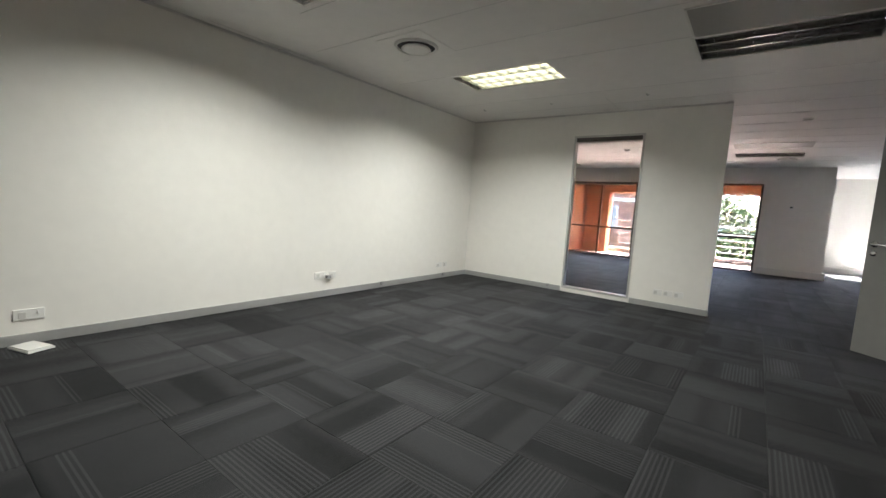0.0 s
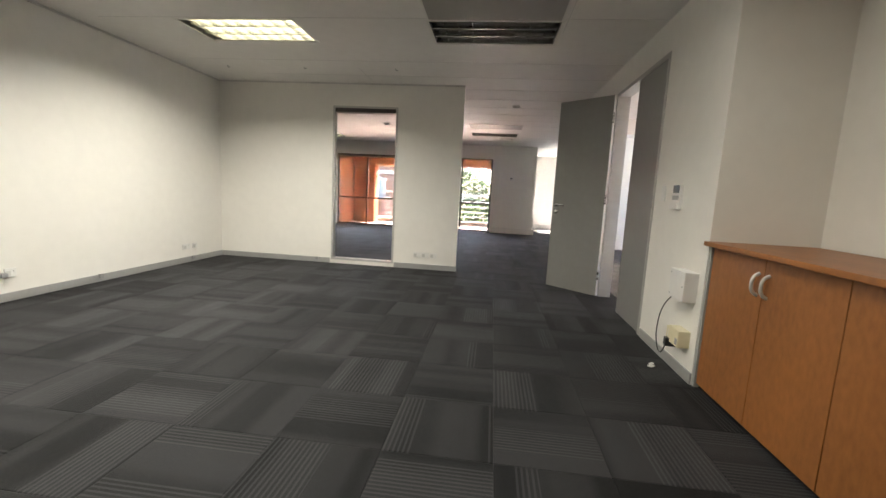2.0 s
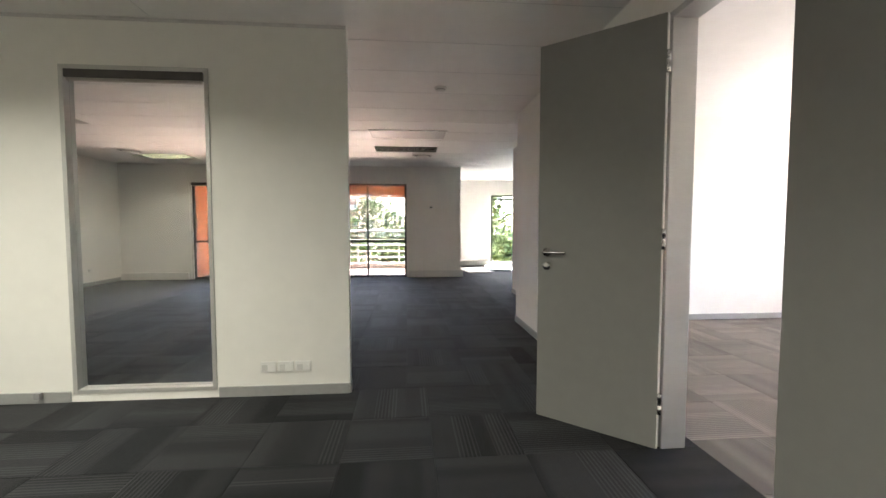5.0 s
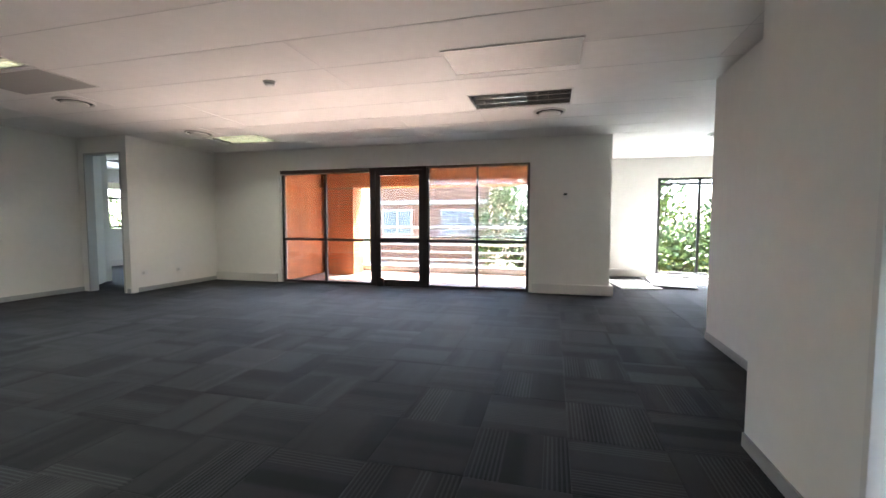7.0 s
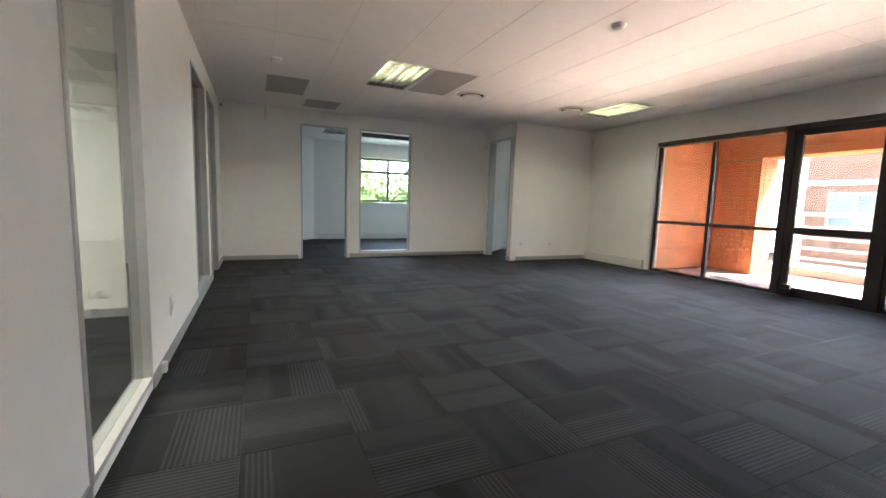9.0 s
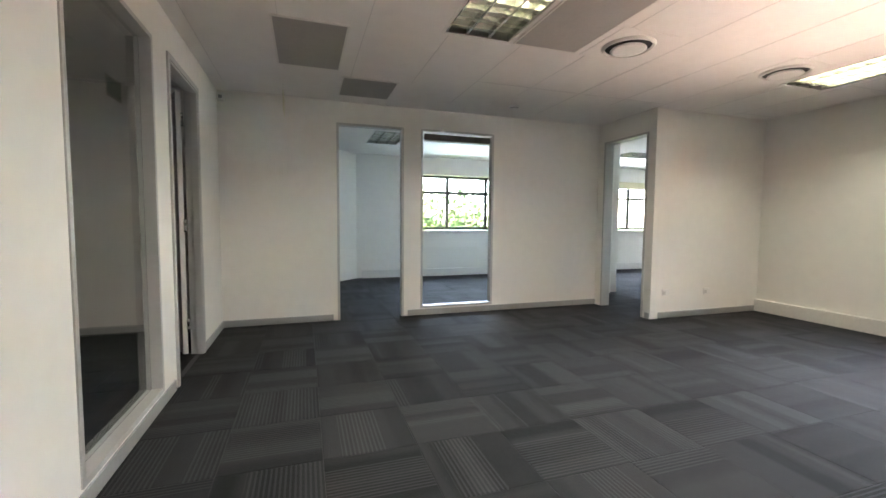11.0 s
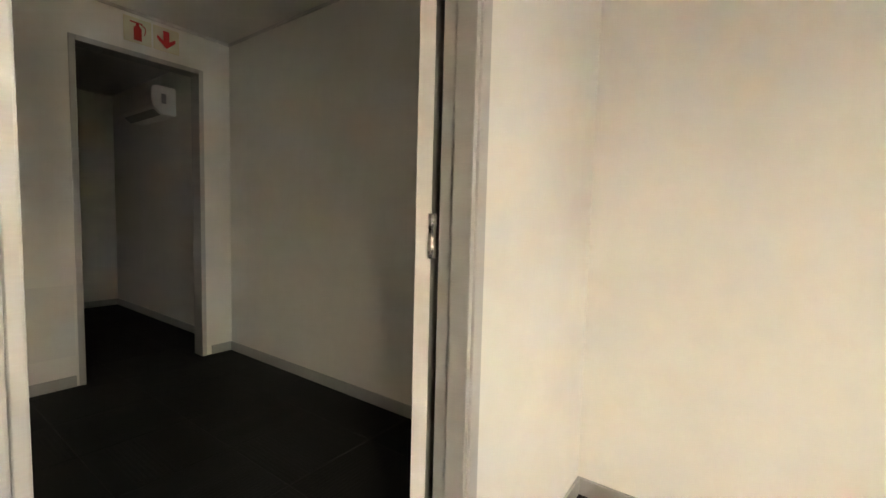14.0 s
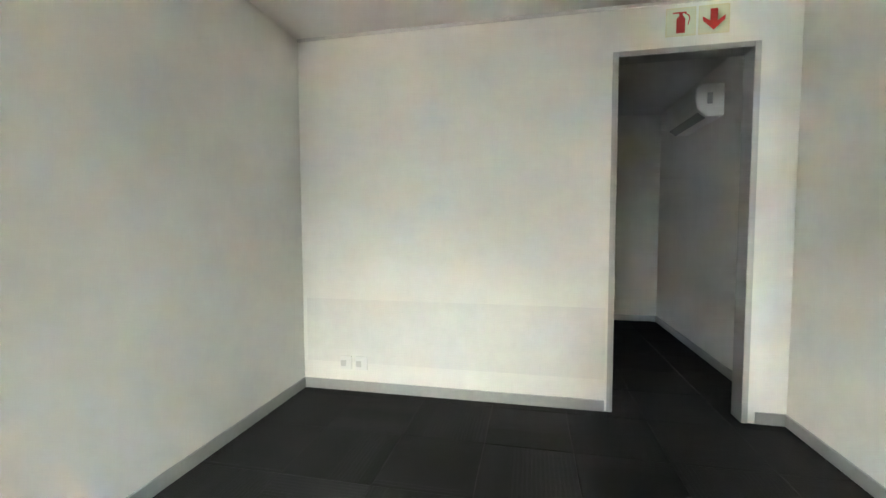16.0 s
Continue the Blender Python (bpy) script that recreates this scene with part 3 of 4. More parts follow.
def door_leaf(name, hinge, angle, width, height, label, lever=True, flip=1, metal=None):
    """Flush leaf; local x runs from the hinge along the leaf."""
    root = tagged(empty(name, hinge[0], hinge[1], 0.008, angle), label, "door")
    box("leaf", (0.004, -0.02, 0.0, width, 0.02, height), DOORGREY, root, bevel=0.002)
    box("edge_strip", (-0.001, -0.0195, 0.003, 0.0035, 0.0195, height - 0.003), TRUNK, root)
    if lever:
        for s in (-1, 1):
            handle_set(root, width - 0.06, s, -1)
    for z in (0.25, 1.12, 2.02):
        bm = bmesh.new()
        lathe(bm, [(0.011, -0.055), (0.011, -0.018), (0.0095, -0.017), (0.0095, 0.017), (0.011, 0.018), (0.011, 0.055)], 12, Matrix.Translation((-0.008, 0.024 * flip, z)))
        finish(bm, "hinge", metal or CHROME, root, True)
    return root


door_leaf("door", (1.745, -0.875), 137.4, 0.69, 2.265, "grey painted flush door leaf standing open with a steel lever handle", flip=1)
door_leaf("door", (1.80, -2.215), 90, 0.67, 2.265, "grey painted flush door leaf closed in a double frame", lever=False, flip=1, metal=GREYP)
door_leaf("door", (-5.945, -0.012), -156, 0.74, 2.25, "grey office door standing wide open into a dark room", flip=-1)


# ---------------------------------------------------------------- ceiling fittings
def troffer(key, label, lit=(), bands=3, lamps=True, cells=9, pale=False):
    """Recessed louvre light: tray, white surround, tubes and cross blades."""
    x0, y0, x1, y1 = TROFFERS[key]
    lx, ly = x1 - x0, y1 - y0
    root = tagged(empty("ceiling_light", x0, y0, H), label, "ceiling light", "recessed louvre lights")
    # unlit trays are coloured near-black for the shade inside, unless pale
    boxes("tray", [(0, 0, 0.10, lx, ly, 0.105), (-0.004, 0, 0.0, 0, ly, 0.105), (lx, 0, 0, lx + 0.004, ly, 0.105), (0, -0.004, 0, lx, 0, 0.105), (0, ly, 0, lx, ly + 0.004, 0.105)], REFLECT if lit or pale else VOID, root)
    e = 0.018
    boxes("surround", [(-e, -e, -0.004, lx + e, 0.006, 0.004), (-e, ly - 0.006, -0.004, lx + e, ly + e, 0.004), (-e, 0.006, -0.004, 0.006, ly - 0.006, 0.004), (lx - 0.006, 0.006, -0.004, lx + e, ly - 0.006, 0.004)], TRUNK, root, bevel=0.0015)
    along = lx >= ly
    L, S = (lx, ly) if along else (ly, lx)
    flip = (lambda a, b, z, c, d, t: (a, b, z, c, d, t)) if along else (lambda a, b, z, c, d, t: (b, a, z, d, c, t))
    bs = [flip(0.008, S * k / bands - 0.008, 0.004, L - 0.008, S * k / bands + 0.008, 0.05) for k in range(1, bands)]
    bs += [flip(0.008, 0.008, 0.004, L - 0.008, 0.022, 0.05), flip(0.008, S - 0.022, 0.004, L - 0.008, S - 0.008, 0.05)]
    for k in range(bands):
        for j in range(1, cells):
            bs.append(flip(L * j / cells - 0.0015, S * k / bands + 0.009, 0.01, L * j / cells + 0.0015, S * (k + 1) / bands - 0.009, 0.05))
    boxes("louvre", bs, LOUVRE, root)
    for k in range(bands):
        a, b = (lit[k] if k < len(lit) and lit[k] else (0.04, L - 0.04))
        c = S * (k + 0.5) / bands
        on = k < len(lit) and lit[k]
        if on or lamps:
            bm = bmesh.new()
            m = Matrix.Translation((a, c, 0.075)) @ Matrix.Rotation(radians(90), 4, "Y") if along else Matrix.Translation((c, a, 0.075)) @ Matrix.Rotation(radians(-90), 4, "X")
            lathe(bm, [(0.013, 0), (0.013, b - a)], 12, m)
            finish(bm, "tube", LIT if on else PLASTIC, root, True)
    return root


troffer("room_lit", "recessed louvre ceiling light with lit tubes", [(0.04, 1.07)] * 3)
troffer("room_back", "recessed louvre ceiling light with lit tubes", [(0.04, 1.07)] * 3)
# unseen fitting, added to house the extra lamp
troffer("room_added", "recessed louvre ceiling light with lit tubes", [(0.04, 1.07)] * 3)
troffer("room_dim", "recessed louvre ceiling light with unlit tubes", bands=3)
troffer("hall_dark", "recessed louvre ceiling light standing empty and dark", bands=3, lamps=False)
troffer("hall_half", "recessed louvre ceiling light with one lit end", [(0.52, 1.04)] * 3, lamps=False)
troffer("hall_lit", "recessed louvre ceiling light with lit tubes", [(0.04, 0.97)] * 3)
troffer("office", "recessed louvre ceiling light switched off", bands=3, cells=5, pale=True)
troffer("corner", "recessed louvre ceiling light switched off", bands=3, cells=9, pale=True)


def return_grille(x0, y0, x1, y1):
    root = tagged(empty("air_grille", x0, y0, H), "grey perforated return air panel in a white ceiling", "air grille", "return air panels")
    lx, ly = x1 - x0, y1 - y0
    box("panel", (0.015, 0.015, -0.008, lx - 0.015, ly - 0.015, -0.001), GRILLE, root)
    boxes("surround", [(0, 0, -0.01, lx, 0.015, -0.001), (0, ly - 0.015, -0.01, lx, ly, -0.001), (0, 0.015, -0.01, 0.015, ly - 0.015, -0.001), (lx - 0.015, 0.015, -0.01, lx, ly - 0.015, -0.001)], TRUNK, root, bevel=0.001)


for g in ((-0.18, -2.66, 0.95, -2.12), (-0.13, 3.10, 1.0, 3.67), (-4.82, 2.53, -3.75, 3.09), (-5.86, 0.78, -4.94, 1.31), (-6.62, 1.35, -6.02, 1.90), (-7.95, 2.3, -7.4, 2.85)):
    return_grille(*g)


def diffuser(x, y, turned=0, r=0.2):
    root = tagged(empty("air_diffuser", x, y, H, turned), "round white ceiling air diffuser with a dark slot", "air diffuser", "round air diffusers")
    bm = bmesh.new()
    lathe(bm, [(r, -0.001), (r, -0.008), (r * 0.93, -0.024), (r * 0.88, -0.024), (r * 0.86, -0.004)], 40)
    finish(bm, "rim", TRUNK, root, True)
    # flat near-black disc painted as the slot's shade
    bm = bmesh.new()
    lathe(bm, [(r * 0.855, -0.0045), (r * 0.855, -0.008)], 40)
    finish(bm, "slot", VOID, root)
    bm = bmesh.new()
    lathe(bm, [(r * 0.2, -0.008), (r * 0.64, -0.022), (r * 0.68, -0.032), (r * 0.55, -0.038), (0.01, -0.040)], 40)
    finish(bm, "disc", TRUNK, root, True)
    box("plate", (-r * 1.3, -r * 1.3, -0.004, r * 1.3, r * 1.3, -0.0005), CEIL, root)


for d in ((0.72, 5.22), (-4.58, 3.41), (-4.56, 5.15), (-2.27, -2.99), (3.3, 7.2), (-8.52, 3.38)):
    diffuser(*d)


def smoke_detector(x, y):
    root = tagged(empty("smoke_detector", x, y, H), "small round white smoke detector on the ceiling", "smoke detector", "smoke detectors")
    bm = bmesh.new()
    lathe(bm, [(0.062, -0.0005), (0.062, -0.012), (0.05, -0.016), (0.047, -0.034), (0.036, -0.042), (0.005, -0.044)], 28)
    finish(bm, "housing", PLASTIC, root, True)
    bm = bmesh.new()
    lathe(bm, [(0.049, -0.020), (0.0495, -0.024), (0.049, -0.028)], 28)
    finish(bm, "vent", GREYP, root)


for d in ((-1.96, 3.4), (-4.29, 0.87), (-6.4, 3.38), (0.75, 1.25), (4.0, 6.4)):
    smoke_detector(*d)


def ceiling_hook(x, y):
    ob = tube("ceiling_hook", [(0, 0, 0), (0, 0, -0.014), (0.014, 0, -0.024), (0.028, 0, -0.014)], 0.004, GREYP)
    ob.location = (x, y, H - 0.001)
    tagged(ob, "small grey wire hook screwed into the ceiling", "hook", "ceiling hooks")


for hx in (-0.79, -1.94, -2.95):
    ceiling_hook(hx, -0.69)

# hanging sign seen on edge, with its cable
sign = tagged(empty("exit_sign", -6.55, 0.80, H - 0.27), "thin green and white exit sign hanging from the ceiling", "sign")
box("board", (-0.17, -0.004, 0.0, 0.17, 0.004, 0.19), SIGNW, sign, bevel=0.001)
box("face", (-0.15, -0.0052, 0.02, 0.15, -0.0041, 0.17), SIGNG, sign)
for hx in (-0.138, 0.138):
    box("hanger", (hx - 0.002, -0.001, 0.19, hx + 0.002, 0.001, 0.27), CHROME, sign)

detector = tagged(empty("motion_sensor", -6.83, 0.20, H - 0.10), "small white corner alarm sensor high on the wall", "sensor")
bm = mesh_boxes([(-0.068, -0.075, -0.02, 0.0, 0.0, 0.07)], 0.012)
finish(bm, "housing", PLASTIC, detector)
box("lens", (0.0, -0.055, 0.0, 0.004, -0.02, 0.035), GREYP, detector)


# ---------------------------------------------------------------- blinds
def blind_rail(name_label, axis, c, a0, a1, z0, z1, deep=0.035):
    b = (a0, c - deep / 2, z0, a1, c + deep / 2, z1) if axis == "x" else (c - deep / 2, a0, z0, c + deep / 2, a1, z1)
    root = tagged(empty("venetian_blind", *((a0, c, z1) if axis == "x" else (c, a0, z1))), name_label, "blind")
    o = root.location
    sh = tuple(v - o[i % 3] for i, v in enumerate(b))
    box("head_rail", sh, BLINDHEAD, root, bevel=0.003)
    for k in range(4):
        z = sh[2] - 0.004 - k * 0.005
        box("slat", (sh[0] + 0.01, sh[1] + 0.005, z, sh[3] - 0.01, sh[4] - 0.005, z + 0.002), SLAT, root)
    return root


blind_rail("dark venetian blind drawn fully up in a glazed panel", "x", 0.047, -1.812, -0.942, 2.168, 2.221)
blind_rail("dark venetian blind drawn fully up in a glazed panel", "y", XW - 0.03, 2.412, 3.308, 2.20, 2.273)
blind_rail("dark venetian blind drawn fully up over the glazing", "x", 6.872, -4.36, -2.5, 2.10, 2.165)


def hanging_blind(axis, c, a0, a1, top, bottom, pitch, tilt, label, stack=0):
    root = tagged(empty("venetian_blind", *((a0, c, top) if axis == "x" else (c, a0, top)), 0 if axis == "x" else 90), label, "blind")
    L = a1 - a0
    box("head_rail", (0, -0.016, -0.03, L, 0.016, 0), BLINDHEAD, root, bevel=0.002)
    bm = mesh_boxes([(0.005, -0.0125, -0.0006, L - 0.005, 0.0125, 0.0006)])
    bmesh.ops.rotate(bm, verts=bm.verts[:], cent=(0, 0, 0), matrix=Matrix.Rotation(radians(tilt), 3, "X"))
    me = bpy.data.meshes.new("slat")
    bm.to_mesh(me)
    bm.free()
    me.materials.append(SLAT)
    z = -0.045
    while z > bottom - top + 0.03:
        s = new("slat", me)
        s.parent, s.location = root, (0, 0, z)
        z -= pitch if z > bottom - top + 0.03 + stack else pitch * 0.35
    box("bottom_rail", (0, -0.013, bottom - top, L, 0.013, bottom - top + 0.022), BLINDHEAD, root, bevel=0.002)
    boxes("ladder_cord", [(x, -0.001, bottom - top, x + 0.002, 0.001, -0.03) for x in (0.12, L / 2, L - 0.12)], PLASTIC, root)
    return root


cream = tagged(empty("roller_blind", -10.56, 7.2, 2.19), "cream roller blind rolled up over the window", "blind")
tube("roll", [(0, 0, 0), (0, 2.6, 0), (0, 5.2, 0)], 0.028, IVORY, cream)
box("cloth", (0.024, 0.02, -0.13, 0.028, 5.18, 0.0), IVORY, cream)
box("bottom_bar", (0.018, 0.02, -0.15, 0.034, 5.18, -0.131), IVORY, cream, bevel=0.003)


b4 = hanging_blind("y", XE + 0.075, 0.44, 1.28, 2.20, 1.03, 0.021, 14, "bronze venetian blind half lowered behind interior glass")
tube("wand", [(0.12, 0.018, -0.03), (0.12, 0.02, -0.9), (0.12, 0.02, -1.55)], 0.004, PLASTIC, b4)
box("tassel", (0.108, 0.012, -1.6, 0.132, 0.028, -1.55), PLASTIC, b4, bevel=0.004)
hanging_blind("y", XE + 0.075, -0.31, 0.24, 2.20, 0.30, 0.021, 12, "pale venetian blind lowered behind interior glass")
hanging_blind("x", 6.872, -1.38, 0.39, 2.165, 0.90, 0.021, 8, "venetian blind lowered a little over the balcony glazing")


# ---------------------------------------------------------------- first room
def cabinet():
    """Low cherry-veneer cupboard row with bow handles; local x runs along the front, -y is the front."""
    root = tagged(empty("cabinet", 1.79, -3.205, 0, -90), "low cherry-veneer cabinet with paired doors and steel bow handles", "cabinet")
    L, D, T = 2.0, 0.58, 0.905
    box("plinth", (0.02, 0.035, 0.0, L, D, 0.06), WOOD, root)
    box("body", (0.0, 0.022, 0.06, L, D, T - 0.028), WOOD, root, bevel=0.002)
    box("edge_strip", (-0.001, -0.01, 0.0, 0.022, 0.021, T - 0.029), SKIRT, root, bevel=0.002)
    box("worktop", (-0.012, -0.045, T - 0.027, L, D, T), WOOD, root, bevel=0.004)
    for k in range(4):
        x0 = 0.026 + k * 0.485
        d = box("door", (x0, 0.0, 0.03, x0 + 0.480, 0.019, T - 0.034), WOOD, root, bevel=0.002)
        hx = x0 + (0.445 if k % 2 == 0 else 0.035)
        tube("handle", [(hx, 0.0, 0.80), (hx, -0.022, 0.785), (hx, -0.032, 0.745), (hx, -0.022, 0.705), (hx, 0.0, 0.69)], 0.0085, SATIN, d)
    return root


cabinet()


def plate_box(name, axis, c, side, a, z, w, h, d, material, label, category, group="", parts=()):
    """A small fitting on a wall: body plus thinner parts (da, dz, w, h, depth, material, name)."""
    root = tagged(empty(name, *((a, c, z) if axis == "x" else (c, a, z)), (180 if side > 0 else 0) if axis == "x" else (90 if side > 0 else -90)), label, category, group)
    box("body", (-w / 2, -d, -h / 2, w / 2, -0.0005, h / 2), material, root, bevel=min(0.006, d * 0.3))
    for pn, da, dz, pw, ph, pd, pm in parts:
        box(pn, (da - pw / 2, -d - pd, dz - ph / 2, da + pw / 2, -d + 0.001, dz + ph / 2), pm, root, bevel=min(0.002, pd * 0.3))
    return root


def socket(axis, c, side, a, z, w=0.12, h=0.075, label="white plastic wall socket plate", two=True):
    parts = [("outlet", -w * 0.22, -0.005, 0.038, 0.042, 0.003, OUTLET), ("switch", w * 0.28, 0.012, 0.012, 0.018, 0.004, PLASTIC)]
    return plate_box("wall_socket", axis, c, side, a, z, w, h, 0.011, PLASTIC, label, "wall socket", "wall sockets", parts)


for a, z in ((-2.97, 0.255), (-5.38, 0.21)):
    socket("y", -3.57, 1, a, z, 0.16)
socket("y", -3.57, 1, -2.80, 0.245, 0.09)
socket("y", -3.57, 1, -0.72, 0.215, 0.13)
socket("y", -3.57, 1, -0.56, 0.215, 0.09)
for a in (-0.56, -0.44, -0.32):
    socket("x", PY, -1, a, 0.207, 0.105)
for axis, c, s, a in (("y", -3.558, 1, -1.99), ("y", -3.558, 1, -0.62), ("x", PY - 0.012, -1, -2.05)):
    plate_box("cable_outlet", axis, c, s, a, 0.06, 0.04, 0.045, 0.03, GREYP, "small grey cable outlet on the skirting", "cable outlet", "cable outlets")
plate_box("plug_adapter", "y", -3.558, 1, -2.88, 0.235, 0.05, 0.035, 0.05, GREYP, "small grey plug pushed into a socket", "plug")

plate_box("light_switch", "y", XE, -1, -2.44, 1.19, 0.07, 0.115, 0.01, PLASTIC, "white light switch beside the double door", "light switch", "", [("rocker", 0, 0, 0.025, 0.04, 0.004, PLASTIC)])
plate_box("thermostat", "y", XE, -1, -2.70, 1.165, 0.125, 0.175, 0.022, PLASTIC, "white wall controller with a small dark display", "controller", "",
          [("display", 0, 0.055, 0.1, 0.055, 0.002, SCREEN), ("keypad", 0, -0.005, 0.1, 0.03, 0.003, GREYP), ("flap", 0, -0.06, 0.115, 0.05, 0.014, PLASTIC)])
plate_box("junction_box", "y", XE, -1, -3.03, 0.60, 0.21, 0.19, 0.085, PLASTIC, "white plastic junction box mounted low on the wall", "junction box", "",
          [("screw", -0.085, 0.07, 0.008, 0.008, 0.002, GREYP), ("screw", 0.085, 0.0, 0.008, 0.008, 0.002, GREYP), ("screw", -0.085, -0.07, 0.008, 0.008, 0.002, GREYP)])
plate_box("wall_socket", "y", XE, -1, -2.86, 0.22, 0.12, 0.085, 0.012, IVORY, "ivory wall socket with a black plug", "wall socket", "wall sockets", [("outlet", 0, 0, 0.06, 0.05, 0.004, TRUNK)])
plate_box("power_adapter", "y", XE, -1, -3.05, 0.26, 0.15, 0.11, 0.075, IVORY, "yellowed plastic power adapter plugged in low on the wall", "power adapter", "",
          [("outlet", 0.05, -0.02, 0.03, 0.04, 0.002, GREYP)])
cable = tagged(empty("power_cable", XE - 0.04, -2.93, 0.5), "thin black cable looping from a box to a plug", "cable")
tube("cord", [(-0.03, -0.02, 0.005), (-0.045, 0.05, -0.08), (-0.05, 0.10, -0.22), (-0.05, 0.09, -0.34), (-0.05, 0.02, -0.40), (-0.05, -0.03, -0.37), (-0.045, -0.05, -0.31)], 0.0038, BLACK, cable)
box("plug", (-0.055, -0.075, -0.33, 0.02, -0.03, -0.27), BLACK, cable, bevel=0.008)
# scrap on the carpet
scrap = boxes("paper_scrap", [(0, 0, 0.0, 0.045, 0.03, 0.006), (0.03, 0.02, 0.003, 0.07, 0.04, 0.012)], PLASTIC, bevel=0.002)
scrap.matrix_world = pose(1.62, -2.98, 0.004, 0, 0, 40)
tagged(scrap, "crumpled scrap of white paper on the carpet", "litter")
leaflet = boxes("booklet", [(0, 0, 0, 0.21, 0.15, 0.012), (0.01, 0.005, 0.012, 0.2, 0.14, 0.022)], PLASTIC, bevel=0.002)
leaflet.matrix_world = pose(-3.5, -5.5, 0.004, 0, 0, 20)
tagged(leaflet, "thin white booklet lying on the carpet by the wall", "booklet")

# ---------------------------------------------------------------- hall
socket("y", -5.88, 1, 5.25, 0.32, 0.11)
socket("y", -5.88, 1, 5.93, 0.31, 0.11)
socket("x", 0.12, 1, -2.46, 0.33, 0.10, 0.13)
plate_box("cable_outlet", "x", 0.132, 1, -2.02, 0.06, 0.05, 0.06, 0.03, PLASTIC, "small white cable outlet on the skirting", "cable outlet", "cable outlets")
plate_box("thermostat", "x", 6.85, -1, 0.97, 1.61, 0.085, 0.11, 0.025, PLASTIC, "small white thermostat on the hall wall", "thermostat", "", [("display", 0, 0.02, 0.055, 0.035, 0.002, SCREEN)])
stop = boxes("door_stop", [(-0.06, -0.04, 0, 0.06, 0.04, 0.10), (-0.05, -0.03, 0.10, 0.05, 0.03, 0.15)], BLACK, bevel=0.008)
stop.location = (-2.26, 6.84, 0.004)
tagged(stop, "small black weight standing at the balcony door", "door stop")
for k, (x, y, r) in enumerate(((2.25, 8.25, 8), (2.95, 8.45, -6))):
    tile = box("ceiling_panel", (-0.35, -0.58, 0, 0.35, 0.58, 0.016), TRUNK, bevel=0.003)
    tile.matrix_world = pose(x, y, 0.004 + 0.03 * k, 0, 1.5 * k, r)
    tagged(tile, "loose white ceiling panel lying on the carpet", "ceiling panel", "loose ceiling panels")

# ---------------------------------------------------------------- dark room and passage
def wall_sign(x, kind):
    root = tagged(empty("safety_sign", x, -2.9, 2.43), "square cream safety sign with a red " + ("fire extinguisher" if kind else "downward arrow"), "sign", "safety signs")
    box("plate", (-0.083, 0.0005, -0.083, 0.083, 0.004, 0.083), SIGNW, root, bevel=0.001)
    boxes("border", [(-0.083, 0.004, -0.083, 0.083, 0.005, -0.077), (-0.083, 0.004, 0.077, 0.083, 0.005, 0.083), (-0.083, 0.004, -0.077, -0.077, 0.005, 0.077), (0.077, 0.004, -0.077, 0.083, 0.005, 0.077)], IVORY, root)
    bm = bmesh.new()
    if kind:
        pts = [(-0.024, -0.065), (0.024, -0.065), (0.024, 0.02), (0.010, 0.036), (0.010, 0.050), (0.045, 0.050), (0.045, 0.058), (-0.03, 0.058), (-0.03, 0.050), (-0.010, 0.050), (-0.010, 0.036), (-0.024, 0.02)]
    else:
        pts = [(0, -0.062), (0.06, -0.005), (0.06, 0.02), (0.02, -0.008), (0.02, 0.062), (-0.02, 0.062), (-0.02, -0.008), (-0.06, 0.02), (-0.06, -0.005)]
    a = [bm.verts.new((px, 0.0042, pz)) for px, pz in pts]
    f = bm.faces.new(a)
    r = bmesh.ops.extrude_face_region(bm, geom=[f])
    bmesh.ops.translate(bm, vec=(0, 0.0012, 0), verts=[g for g in r["geom"] if isinstance(g, bmesh.types.BMVert)])
    bmesh.ops.recalc_face_normals(bm, faces=bm.faces[:])
    finish(bm, "symbol", RED, root)
    if kind:
        tube("hose", [(-0.02, 0.006, 0.05), (-0.045, 0.006, 0.03), (-0.04, 0.006, -0.02)], 0.003, RED, root, 1)


patch = box("wall_patch", (-5.93, -2.9, 0.21, -3.82, -2.8985, 0.68), PATCH)
tagged(patch, kind="structure")
wall_sign(-6.325, True)
wall_sign(-6.505, False)
for a in (-4.13, -4.25):
    socket("x", -2.9, 1, a, 0.21, 0.09, 0.10)

ac = tagged(empty("air_conditioner", -7.0, -4.37, 2.24, 90), "white split air conditioner mounted high in a dark passage", "air conditioner")
bm = bmesh.new()
prof = [(0.0, -0.13), (0.13, -0.13), (0.20, -0.07), (0.215, 0.02), (0.21, 0.11), (0.17, 0.135), (0.0, 0.135)]
for x in (-0.41, 0.41):
    [bm.verts.new((x, -py, pz)) for py, pz in prof]
bm.verts.ensure_lookup_table()
k = len(prof)
bm.faces.new(bm.verts[:k]), bm.faces.new(bm.verts[k:][::-1])
for i in range(k):
    bm.faces.new((bm.verts[i], bm.verts[(i + 1) % k], bm.verts[k + (i + 1) % k], bm.verts[k + i]))
bmesh.ops.recalc_face_normals(bm, faces=bm.faces[:])
bmesh.ops.bevel(bm, geom=bm.edges[:], offset=0.008, segments=2, affect="EDGES")
finish(bm, "casing", PLASTIC, ac)
ac.location.x += 0.001
flap = box("louvre", (-0.36, -0.075, -0.005, 0.36, 0.0, 0.003), GREYP, ac)
flap.matrix_local = Matrix.Translation((0, -0.125, -0.134)) @ Matrix.Rotation(radians(-38), 4, "X")
